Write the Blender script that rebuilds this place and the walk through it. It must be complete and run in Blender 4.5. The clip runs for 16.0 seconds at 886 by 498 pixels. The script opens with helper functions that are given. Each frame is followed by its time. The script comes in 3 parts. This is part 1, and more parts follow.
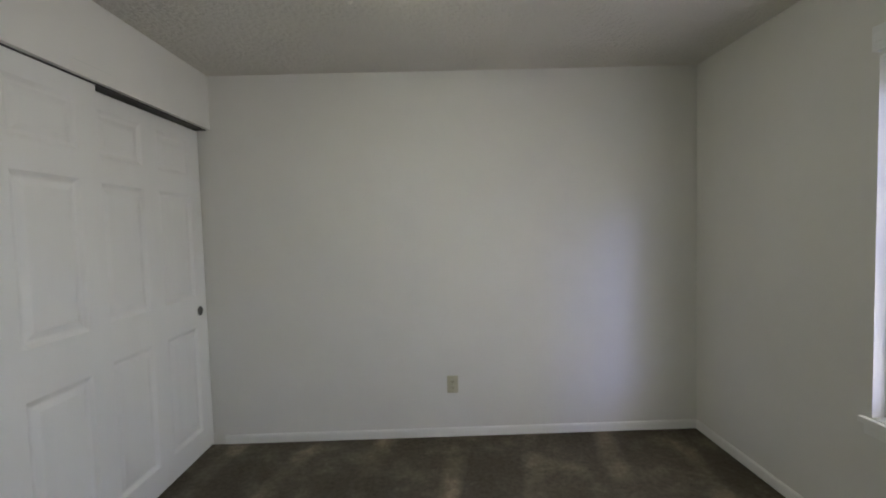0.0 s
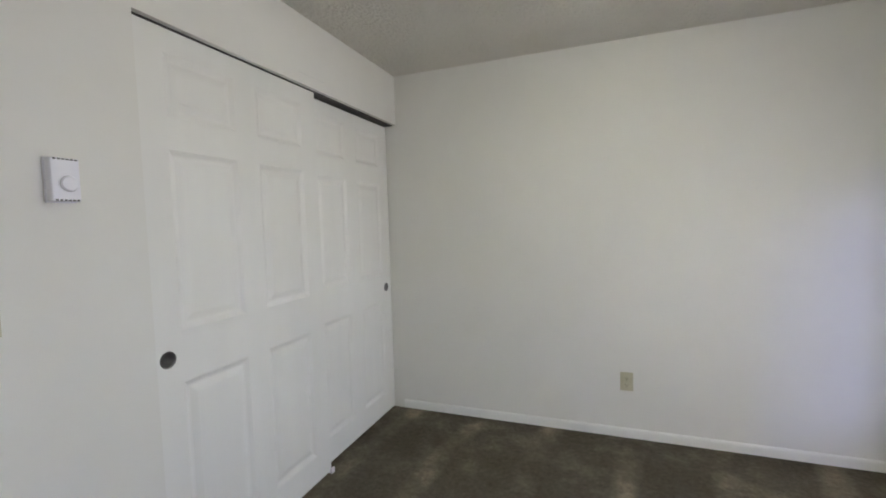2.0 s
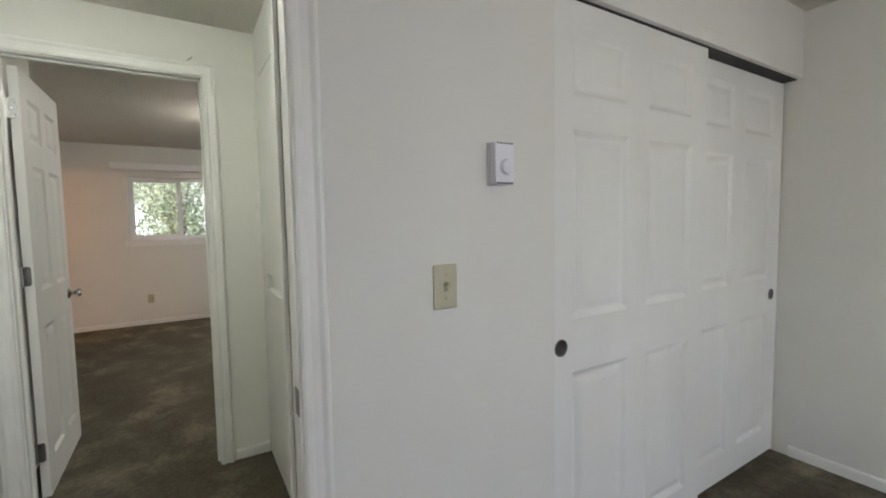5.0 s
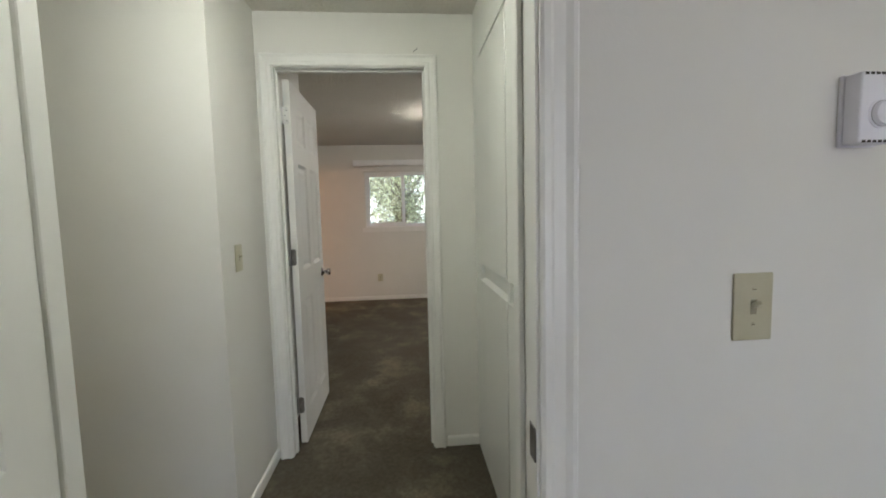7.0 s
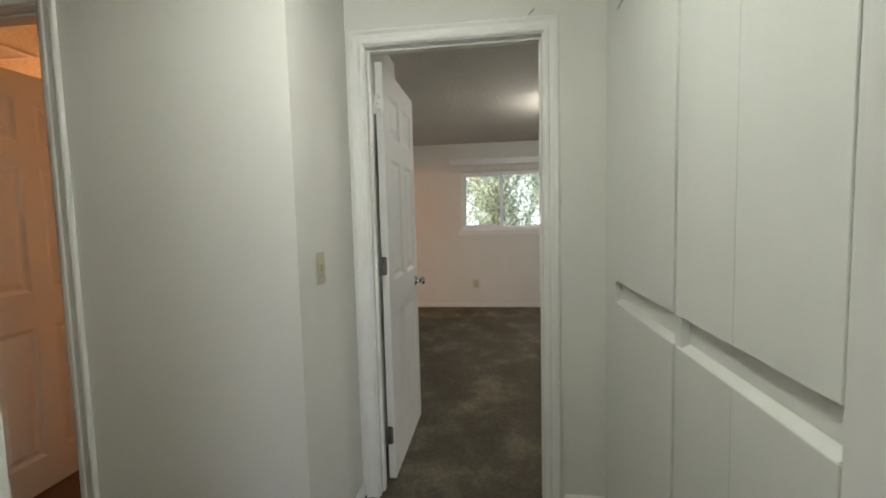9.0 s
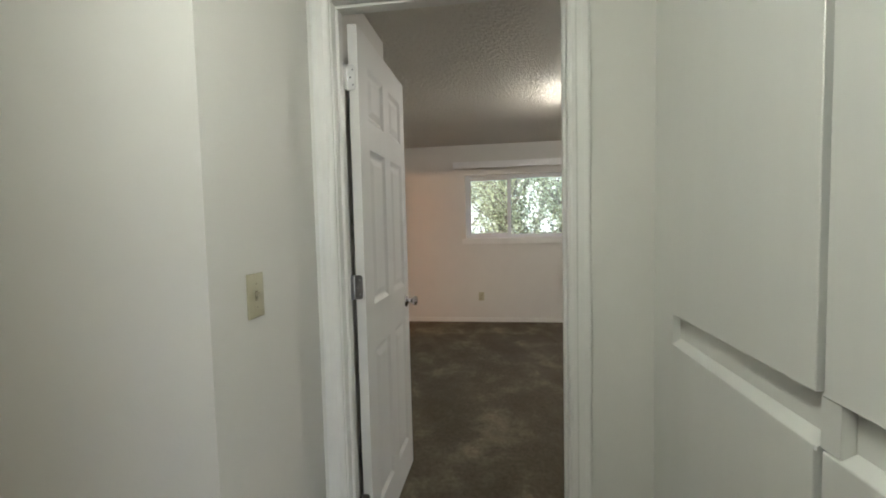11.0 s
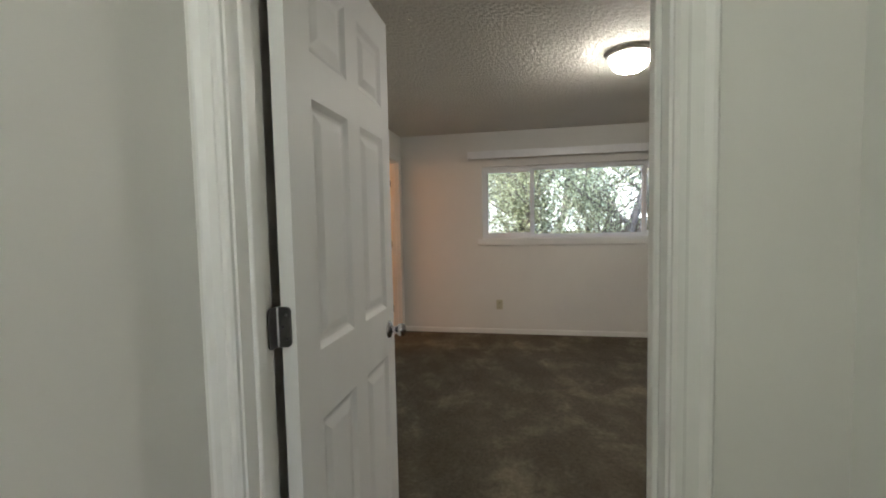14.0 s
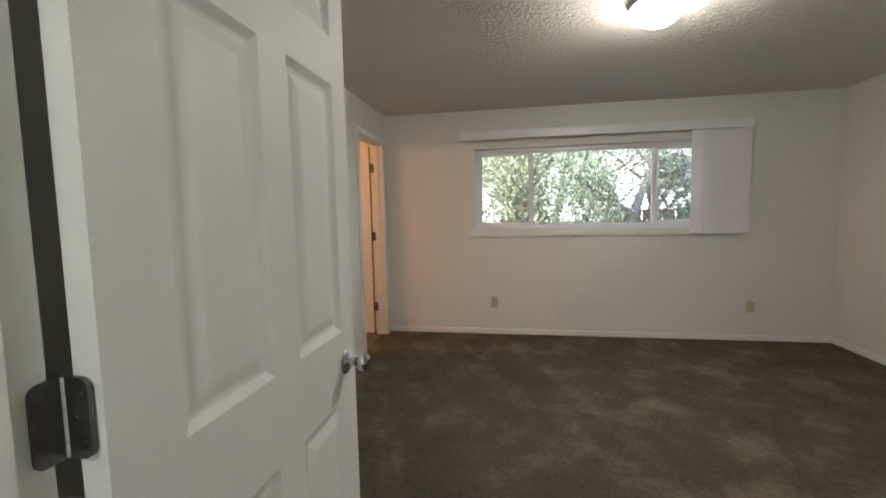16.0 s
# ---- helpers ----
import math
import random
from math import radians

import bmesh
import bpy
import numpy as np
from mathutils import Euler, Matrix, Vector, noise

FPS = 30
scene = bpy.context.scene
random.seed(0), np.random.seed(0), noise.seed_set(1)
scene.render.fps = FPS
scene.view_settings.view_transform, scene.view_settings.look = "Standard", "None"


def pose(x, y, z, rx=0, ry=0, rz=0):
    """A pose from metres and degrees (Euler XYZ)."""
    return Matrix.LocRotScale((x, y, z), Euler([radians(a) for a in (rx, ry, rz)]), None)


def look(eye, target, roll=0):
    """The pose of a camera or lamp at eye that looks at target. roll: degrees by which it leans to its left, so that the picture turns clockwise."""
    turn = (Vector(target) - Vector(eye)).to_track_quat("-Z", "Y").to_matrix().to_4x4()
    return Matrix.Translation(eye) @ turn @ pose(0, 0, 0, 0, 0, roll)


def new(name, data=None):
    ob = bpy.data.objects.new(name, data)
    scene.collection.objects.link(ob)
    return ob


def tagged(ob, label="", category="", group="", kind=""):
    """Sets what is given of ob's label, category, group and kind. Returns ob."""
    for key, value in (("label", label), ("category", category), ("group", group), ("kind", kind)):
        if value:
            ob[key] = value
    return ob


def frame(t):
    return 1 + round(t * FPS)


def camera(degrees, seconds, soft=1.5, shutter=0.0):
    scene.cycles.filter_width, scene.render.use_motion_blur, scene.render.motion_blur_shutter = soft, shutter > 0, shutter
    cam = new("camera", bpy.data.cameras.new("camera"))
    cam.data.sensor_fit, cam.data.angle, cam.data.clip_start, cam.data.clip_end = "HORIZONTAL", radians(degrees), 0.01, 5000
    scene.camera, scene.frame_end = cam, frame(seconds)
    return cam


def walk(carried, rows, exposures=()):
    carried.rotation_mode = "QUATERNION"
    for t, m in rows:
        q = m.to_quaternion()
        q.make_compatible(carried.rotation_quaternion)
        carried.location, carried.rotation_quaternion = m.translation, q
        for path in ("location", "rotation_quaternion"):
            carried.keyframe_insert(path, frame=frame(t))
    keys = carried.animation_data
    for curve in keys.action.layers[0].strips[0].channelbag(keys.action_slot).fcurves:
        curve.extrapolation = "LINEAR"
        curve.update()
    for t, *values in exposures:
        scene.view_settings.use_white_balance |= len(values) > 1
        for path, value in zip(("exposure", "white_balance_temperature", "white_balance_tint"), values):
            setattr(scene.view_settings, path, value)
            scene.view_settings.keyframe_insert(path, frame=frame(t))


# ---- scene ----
cam = camera(92.2, 16.0, soft=1.8)
PATH = [
    (0, (-0.317, -0.027, 1.342), (-0.291, 1.971, 1.243), -1.6),
    (0.5, (-0.325, -0.024, 1.326), (-0.489, 1.967, 1.222), -1.8),
    (1, (-0.337, -0.03, 1.311), (-0.662, 1.94, 1.201), -1.9),
    (1.5, (-0.356, -0.023, 1.311), (-0.874, 1.906, 1.208), -2.1),
    (2, (-0.371, -0.022, 1.308), (-1.073, 1.846, 1.185), -1.7),
    (2.5, (-0.418, -0.02, 1.304), (-1.288, 1.775, 1.163), -2.1),
    (3, (-0.475, -0.021, 1.305), (-1.53, 1.672, 1.168), -2.0),
    (3.5, (-0.545, -0.026, 1.305), (-1.789, 1.533, 1.162), -1.8),
    (4, (-0.605, -0.024, 1.303), (-2.05, 1.351, 1.155), -1.7),
    (4.5, (-0.695, -0.045, 1.298), (-2.286, 1.16, 1.155), -1.5),
    (6.8, (-0.998, -0.089, 1.298), (-2.97, 0.2, 1.135), -0.9),
    (7, (-1.039, -0.077, 1.298), (-3.023, 0.101, 1.127), -1.4),
    (7.5, (-1.122, -0.08, 1.307), (-3.114, -0.124, 1.134), -1.0),
    (8, (-1.201, -0.097, 1.305), (-3.186, -0.264, 1.129), -0.9),
    (8.5, (-1.31, -0.119, 1.303), (-3.287, -0.373, 1.141), -1.0),
    (9, (-1.453, -0.147, 1.299), (-3.431, -0.4, 1.149), -1.5),
    (9.5, (-1.552, -0.147, 1.296), (-3.529, -0.403, 1.136), -1.6),
    (10, (-1.675, -0.139, 1.296), (-3.652, -0.412, 1.157), -1.2),
    (12.5, (-2.229, -0.175, 1.297), (-4.206, -0.457, 1.194), -1.6),
    (13, (-2.33, -0.166, 1.289), (-4.305, -0.451, 1.153), -1.4),
    (13.5, (-2.472, -0.171, 1.293), (-4.439, -0.509, 1.169), -1.2),
    (14, (-2.586, -0.17, 1.291), (-4.547, -0.545, 1.17), -1.2),
    (14.5, (-2.702, -0.179, 1.286), (-4.657, -0.565, 1.122), -0.9),
    (15, (-2.846, -0.205, 1.29), (-4.801, -0.598, 1.143), -1.0),
    (15.5, (-2.962, -0.224, 1.285), (-4.926, -0.573, 1.142), -1.8),
    (16, (-3.059, -0.227, 1.28), (-5.023, -0.567, 1.112), -1.2),
]
walk(cam, [(t, look(eye, target, roll)) for t, eye, target, roll in PATH],
     exposures=[(0, 2.36), (1, 2.84), (1.5, 2.92), (3, 2.88), (4, 2.9), (4.5, 2.84), (7, 2.68), (8.5, 2.64), (10, 2.72), (12.5, 2.58), (14, 2.48), (15, 2.54), (16, 2.84)])

# ---- world, sun, exposure ----
SUN_ELEV, SUN_AZ = radians(16), radians(-69.5)   # azimuth of the sun seen from the house, from +x towards +y
world = bpy.data.worlds.new("daylight")
scene.world = world
world.use_nodes = True
wn = world.node_tree.nodes
sky = wn.new("ShaderNodeTexSky")
sky.sky_type, sky.sun_disc = "NISHITA", False
sky.sun_elevation, sky.sun_rotation = radians(40), radians(90) - SUN_AZ
sky.air_density, sky.dust_density, sky.ozone_density = 1.0, 1.2, 1.0
wn["Background"].inputs["Strength"].default_value = 0.22
world.node_tree.links.new(sky.outputs[0], wn["Background"].inputs["Color"])

# Blue sun lamp added in place of the bright sky patch lighting the far wall.
sky_patch_sun = new("sky_patch_sun", bpy.data.lights.new("sky_patch_sun", "SUN"))
sky_patch_sun.data.energy, sky_patch_sun.data.angle, sky_patch_sun.data.color = 0.145, radians(11), (0.40, 0.46, 1.0)
sky_patch_sun.matrix_world = look((0, 0, 0), (-math.cos(SUN_AZ) * math.cos(SUN_ELEV), -math.sin(SUN_AZ) * math.cos(SUN_ELEV), -math.sin(SUN_ELEV)))


def area_lamp(name, eye, target, w, h, power, color):
    ob = new(name, bpy.data.lights.new(name, "AREA"))
    ob.data.shape, ob.data.size, ob.data.size_y = "RECTANGLE", w, h
    ob.data.energy, ob.data.color = power, color
    ob.matrix_world = look(eye, target)
    return ob


area_lamp("window_daylight", (1.47, 0.90, 1.25), (0.47, 0.90, 1.25), 1.25, 1.3, 1.75, (0.94, 0.86, 1.0))
area_lamp("bathroom_lamp", (-4.4, -3.2, 2.0), (-3.2, -2.2, 1.0), 0.5, 0.12, 3.0, (1.0, 0.40, 0.14))
area_lamp("bathroom_lamp", (-6.6, -3.2, 2.0), (-7.1, -1.6, 1.0), 1.0, 0.4, 2.9, (1.0, 0.45, 0.17))
DOME_1, DOME_HALL, DOME_2 = 7.4, 12.4, 28.0

# ---- materials ----


def node(nt, kind, **inputs):
    n = nt.nodes.new(kind)
    for key, value in inputs.items():
        n.inputs[key.replace("_", " ")].default_value = value
    return n


def ramp(nt, source, stops):
    r = nt.nodes.new("ShaderNodeValToRGB")
    nt.links.new(source, r.inputs[0])
    while len(r.color_ramp.elements) < len(stops):
        r.color_ramp.elements.new(0.5)
    for e, (p, c) in zip(r.color_ramp.elements, stops):
        e.position, e.color = p, (*c, 1)
    return r.outputs[0]


def material(name, low, high, rough=0.5, scale=3.0, grain=120.0, bump=0.1, depth=0.002, metal=0.0, spec=0.5, stretch=(1, 1, 1)):
    """Paint, plastic or metal: a slow drift between two colours, and a fine grain in the relief and the gloss."""
    m = bpy.data.materials.new(name)
    m.use_nodes = True
    nt = m.node_tree
    b = nt.nodes["Principled BSDF"]
    co = nt.nodes.new("ShaderNodeTexCoord")
    mp = nt.nodes.new("ShaderNodeMapping")
    mp.inputs["Scale"].default_value = stretch
    nt.links.new(co.outputs["Object"], mp.inputs[0])
    slow = node(nt, "ShaderNodeTexNoise", Scale=scale, Detail=5.0, Roughness=0.6)
    fine = node(nt, "ShaderNodeTexNoise", Scale=grain, Detail=3.0, Roughness=0.55)
    for n in (slow, fine):
        nt.links.new(mp.outputs[0], n.inputs["Vector"])
    nt.links.new(ramp(nt, slow.outputs[0], [(0.3, low), (0.7, high)]), b.inputs["Base Color"])
    gloss = node(nt, "ShaderNodeMapRange")
    gloss.inputs["To Min"].default_value, gloss.inputs["To Max"].default_value = max(rough - 0.08, 0.02), min(rough + 0.08, 1)
    nt.links.new(slow.outputs[0], gloss.inputs[0])
    nt.links.new(gloss.outputs[0], b.inputs["Roughness"])
    b.inputs["Metallic"].default_value, b.inputs["Specular IOR Level"].default_value = metal, spec
    if bump:
        bp = node(nt, "ShaderNodeBump", Strength=bump, Distance=depth)
        nt.links.new(fine.outputs[0], bp.inputs["Height"])
        nt.links.new(bp.outputs[0], b.inputs["Normal"])
    return m


def carpet_material():
    m = bpy.data.materials.new("carpet")
    m.use_nodes = True
    nt = m.node_tree
    b = nt.nodes["Principled BSDF"]
    co = nt.nodes.new("ShaderNodeTexCoord")
    tuft = node(nt, "ShaderNodeTexVoronoi", Scale=260.0)
    mottled = node(nt, "ShaderNodeTexNoise", Scale=38.0, Detail=6.0, Roughness=0.75)
    patch = node(nt, "ShaderNodeTexNoise", Scale=2.5, Detail=7.0, Roughness=0.66, Distortion=0.2)
    for n in (tuft, mottled, patch):
        nt.links.new(co.outputs["Object"], n.inputs["Vector"])
    place = nt.nodes.new("ShaderNodeSeparateXYZ")
    nt.links.new(co.outputs["Object"], place.inputs[0])
    near = node(nt, "ShaderNodeMath")
    near.operation = "GREATER_THAN"
    near.inputs[1].default_value = -1.76
    nt.links.new(place.outputs["X"], near.inputs[0])

    def strokes(turn, shift):
        """Thin paler strokes that a vacuum cleaner leaves along the pile, broken up by a slow noise."""
        mp = nt.nodes.new("ShaderNodeMapping")
        mp.inputs["Location"].default_value = (shift, shift * 1.7, 0)
        mp.inputs["Rotation"].default_value = (0, 0, radians(turn))
        nt.links.new(co.outputs["Object"], mp.inputs[0])
        wave = node(nt, "ShaderNodeTexWave", Scale=0.70, Distortion=1.8, Detail=3.0, Detail_Scale=1.3, Detail_Roughness=0.6)
        nt.links.new(mp.outputs[0], wave.inputs["Vector"])
        gate = node(nt, "ShaderNodeTexNoise", Scale=1.7, Detail=4.0, Roughness=0.6)
        nt.links.new(mp.outputs[0], gate.inputs["Vector"])
        line = ramp(nt, wave.outputs["Fac"], [(0.76, (0, 0, 0)), (0.98, (1, 1, 1))])
        fade = ramp(nt, gate.outputs[0], [(0.40, (0, 0, 0)), (0.60, (1, 1, 1))])
        both = nt.nodes.new("ShaderNodeMath")
        both.operation = "MULTIPLY"
        nt.links.new(line, both.inputs[0])
        nt.links.new(fade, both.inputs[1])
        return both.outputs[0]
    pick = nt.nodes.new("ShaderNodeMix")
    nt.links.new(near.outputs[0], pick.inputs[0])
    soft = node(nt, "ShaderNodeMath")
    soft.operation = "MULTIPLY"
    soft.inputs[1].default_value = 0.22
    nt.links.new(strokes(68, 3.1), soft.inputs[0])
    nt.links.new(soft.outputs[0], pick.inputs[2])
    nt.links.new(strokes(9, 0.4), pick.inputs[3])
    base = ramp(nt, mottled.outputs[0], [(0.25, (0.088, 0.076, 0.056)), (0.5, (0.140, 0.120, 0.089)), (0.78, (0.208, 0.180, 0.136))])
    brushed = ramp(nt, pick.outputs[0], [(0.0, (0.92, 0.92, 0.92)), (1.0, (1.75, 1.72, 1.66))])
    broad = ramp(nt, patch.outputs[0], [(0.38, (0.80, 0.79, 0.78)), (0.52, (1.0, 1.0, 1.0)), (0.66, (1.75, 1.76, 1.70))])
    last = base
    for layer in (brushed, broad):
        mix = nt.nodes.new("ShaderNodeMix")
        mix.data_type, mix.blend_type = "RGBA", "MULTIPLY"
        mix.inputs[0].default_value = 1.0
        nt.links.new(last, mix.inputs[6])
        nt.links.new(layer, mix.inputs[7])
        last = mix.outputs[2]
    nt.links.new(last, b.inputs["Base Color"])
    b.inputs["Roughness"].default_value, b.inputs["Specular IOR Level"].default_value = 0.97, 0.1
    b.inputs["Sheen Weight"].default_value, b.inputs["Sheen Roughness"].default_value = 0.05, 0.6
    b.inputs["Sheen Tint"].default_value = (0.9, 0.8, 0.6, 1)
    add = nt.nodes.new("ShaderNodeMath")
    nt.links.new(tuft.outputs["Distance"], add.inputs[0])
    nt.links.new(mottled.outputs[0], add.inputs[1])
    bp = node(nt, "ShaderNodeBump", Strength=0.9, Distance=0.008)
    nt.links.new(add.outputs[0], bp.inputs["Height"])
    nt.links.new(bp.outputs[0], b.inputs["Normal"])
    return m


def ceiling_material():
    m = bpy.data.materials.new("sprayed_ceiling")
    m.use_nodes = True
    nt = m.node_tree
    b = nt.nodes["Principled BSDF"]
    co = nt.nodes.new("ShaderNodeTexCoord")
    blob = node(nt, "ShaderNodeTexVoronoi", Scale=46.0, Randomness=1.0)
    blob.feature = "SMOOTH_F1"
    speck = node(nt, "ShaderNodeTexNoise", Scale=85.0, Detail=5.0, Roughness=0.7)
    broad = node(nt, "ShaderNodeTexNoise", Scale=1.4, Detail=4.0)
    for n in (blob, speck, broad):
        nt.links.new(co.outputs["Object"], n.inputs["Vector"])
    nt.links.new(ramp(nt, broad.outputs[0], [(0.3, (0.72, 0.69, 0.62)), (0.7, (0.77, 0.74, 0.67))]), b.inputs["Base Color"])
    b.inputs["Roughness"].default_value, b.inputs["Specular IOR Level"].default_value = 0.8, 0.3
    height = node(nt, "ShaderNodeMath")
    height.operation = "SUBTRACT"
    nt.links.new(speck.outputs[0], height.inputs[0])
    nt.links.new(blob.outputs["Distance"], height.inputs[1])
    bp = node(nt, "ShaderNodeBump", Strength=0.9, Distance=0.012)
    nt.links.new(height.outputs[0], bp.inputs["Height"])
    nt.links.new(bp.outputs[0], b.inputs["Normal"])
    return m


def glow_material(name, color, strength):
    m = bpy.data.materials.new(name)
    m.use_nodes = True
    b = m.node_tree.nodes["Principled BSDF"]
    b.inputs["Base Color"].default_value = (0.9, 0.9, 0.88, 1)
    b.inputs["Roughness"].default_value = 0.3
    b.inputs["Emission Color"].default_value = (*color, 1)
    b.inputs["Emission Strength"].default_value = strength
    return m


def lit_glass_material(name, color, strength):
    """Frosted lamp glass over a bulb: dim at the rim, full at the bottom of the bowl."""
    m = glow_material(name, color, strength)
    nt = m.node_tree
    co = nt.nodes.new("ShaderNodeTexCoord")
    xyz = nt.nodes.new("ShaderNodeSeparateXYZ")
    fall = nt.nodes.new("ShaderNodeMapRange")
    for key, value in (("From Min", -0.040), ("From Max", -0.115), ("To Min", strength * 0.16), ("To Max", strength)):
        fall.inputs[key].default_value = value
    nt.links.new(co.outputs["Object"], xyz.inputs[0])
    nt.links.new(xyz.outputs["Z"], fall.inputs[0])
    nt.links.new(fall.outputs[0], nt.nodes["Principled BSDF"].inputs["Emission Strength"])
    return m


def leaf_material(name, dark, light):
    m = bpy.data.materials.new(name)
    m.use_nodes = True
    nt = m.node_tree
    b = nt.nodes["Principled BSDF"]
    geo = nt.nodes.new("ShaderNodeNewGeometry")
    nt.links.new(ramp(nt, geo.outputs["Random Per Island"], [(0.0, dark), (0.6, light), (1.0, tuple(min(1, c * 1.7) for c in light))]), b.inputs["Base Color"])
    b.inputs["Roughness"].default_value = 0.45
    thin = node(nt, "ShaderNodeBsdfTranslucent")
    nt.links.new(b.inputs["Base Color"].links[0].from_socket, thin.inputs["Color"])
    mix = node(nt, "ShaderNodeMixShader", Fac=0.55)
    nt.links.new(b.outputs[0], mix.inputs[1])
    nt.links.new(thin.outputs[0], mix.inputs[2])
    nt.links.new(mix.outputs[0], nt.nodes["Material Output"].inputs[0])
    return m


def glass_material():
    m = bpy.data.materials.new("window_glass")
    m.use_nodes = True
    b = m.node_tree.nodes["Principled BSDF"]
    b.inputs["Base Color"].default_value = (0.96, 0.98, 0.97, 1)
    b.inputs["Transmission Weight"].default_value, b.inputs["Roughness"].default_value, b.inputs["IOR"].default_value = 1.0, 0.0, 1.45
    return m


WALL = material("wall_paint", (0.71, 0.695, 0.655), (0.76, 0.745, 0.705), 0.62, 1.3, 70.0, 0.16, 0.003, spec=0.3)
TRIM = material("trim_paint", (0.76, 0.75, 0.72), (0.82, 0.81, 0.78), 0.40, 4.0, 60.0, 0.0)
CUP = material("dark_pull_metal", (0.10, 0.10, 0.10), (0.18, 0.17, 0.17), 0.3, 15.0, 200.0, 0.03, metal=1.0)
DOOR = material("door_paint", (0.74, 0.73, 0.70), (0.79, 0.78, 0.75), 0.52, 3.0, 90.0, 0.10, 0.0015, spec=0.35, stretch=(1, 1, 0.12))
CABINET = material("cabinet_paint", (0.74, 0.74, 0.70), (0.80, 0.80, 0.76), 0.40, 3.0, 60.0, 0.04, 0.0015, stretch=(1, 1, 0.15))
CARPET = carpet_material()
CEILING = ceiling_material()
ALMOND = material("almond_plastic", (0.47, 0.44, 0.31), (0.53, 0.50, 0.36), 0.35, 20.0, 200.0, 0.02)
DIAL_SHADE = material("dial_shade_grey", (0.36, 0.35, 0.38), (0.44, 0.43, 0.46), 0.5, 20.0, 200.0, 0.02)
TAN = material("dark_almond", (0.26, 0.24, 0.17), (0.32, 0.29, 0.21), 0.45, 20.0, 200.0, 0.02)
# Near-black for slots; also paints shade in the cabinet and closet door gaps.
SLOT = material("dark_slot", (0.02, 0.018, 0.015), (0.04, 0.035, 0.03), 0.6, 20.0, 200.0, 0.0)
WHITE = material("white_plastic", (0.78, 0.77, 0.83), (0.82, 0.81, 0.87), 0.4, 12.0, 200.0, 0.03)
VINYL = material("white_vinyl", (0.78, 0.78, 0.78), (0.84, 0.84, 0.84), 0.35, 8.0, 150.0, 0.03)
BLIND = material("blind_vinyl", (0.76, 0.74, 0.78), (0.80, 0.78, 0.82), 0.5, 6.0, 110.0, 0.08, stretch=(1, 1, 0.2))
CHROME = material("chrome", (0.42, 0.42, 0.44), (0.54, 0.54, 0.56), 0.16, 15.0, 200.0, 0.02, metal=1.0)
# Pale metal of the knuckles; also paints a reflection on door 2's top hinge.
STEEL_GLINT = material("pale_steel_glint", (0.62, 0.61, 0.60), (0.76, 0.75, 0.74), 0.42, 22.0, 260.0, 0.05, metal=1.0)
NICKEL = material("brushed_nickel", (0.16, 0.155, 0.15), (0.25, 0.24, 0.235), 0.34, 22.0, 260.0, 0.08, metal=1.0)
BRONZE = material("satin_ring", (0.42, 0.40, 0.38), (0.52, 0.50, 0.48), 0.48, 18.0, 220.0, 0.05, metal=0.35)
BATHFLOOR = material("bath_vinyl", (0.10, 0.055, 0.035), (0.17, 0.10, 0.065), 0.4, 9.0, 80.0, 0.1)
BARK = material("bark", (0.17, 0.125, 0.10), (0.36, 0.28, 0.23), 0.9, 9.0, 45.0, 0.8, 0.02, stretch=(1, 1, 0.25))
FENCEWOOD = material("fence_wood", (0.13, 0.085, 0.06), (0.24, 0.16, 0.12), 0.85, 6.0, 60.0, 0.4, 0.004, stretch=(1, 1, 0.1))
SOIL = material("soil_and_grass", (0.05, 0.06, 0.025), (0.16, 0.13, 0.08), 0.95, 1.2, 30.0, 0.8, 0.03)
STUCCO = material("pale_stucco", (0.70, 0.68, 0.64), (0.80, 0.78, 0.74), 0.85, 2.0, 90.0, 0.4, 0.004)
LEAF_A = leaf_material("leaf_green", (0.22, 0.22, 0.12), (0.58, 0.58, 0.38))
LEAF_B = leaf_material("leaf_dark", (0.04, 0.06, 0.035), (0.12, 0.15, 0.09))
GLASS = glass_material()
GLOW_1 = lit_glass_material("dome_glass_lit", (0.96, 1.0, 0.77), DOME_1)
GLOW_H = lit_glass_material("dome_glass_lit_cool", (0.95, 1.0, 0.90), DOME_HALL)
GLOW_2 = lit_glass_material("dome_glass_lit_warm", (1.0, 0.95, 0.87), DOME_2)

# ---- mesh helpers ----


def box(bm, x0, x1, y0, y1, z0, z1, bevel=0.0, segments=2):
    x0, x1, y0, y1, z0, z1 = min(x0, x1), max(x0, x1), min(y0, y1), max(y0, y1), min(z0, z1), max(z0, z1)
    v = [bm.verts.new((x, y, z)) for x in (x0, x1) for y in (y0, y1) for z in (z0, z1)]
    faces = [bm.faces.new([v[i] for i in q]) for q in ((0, 1, 3, 2), (4, 6, 7, 5), (0, 4, 5, 1), (2, 3, 7, 6), (0, 2, 6, 4), (1, 5, 7, 3))]
    if bevel:
        bmesh.ops.bevel(bm, geom=list({e for f in faces for e in f.edges}), offset=bevel, segments=segments, affect="EDGES", profile=0.5)


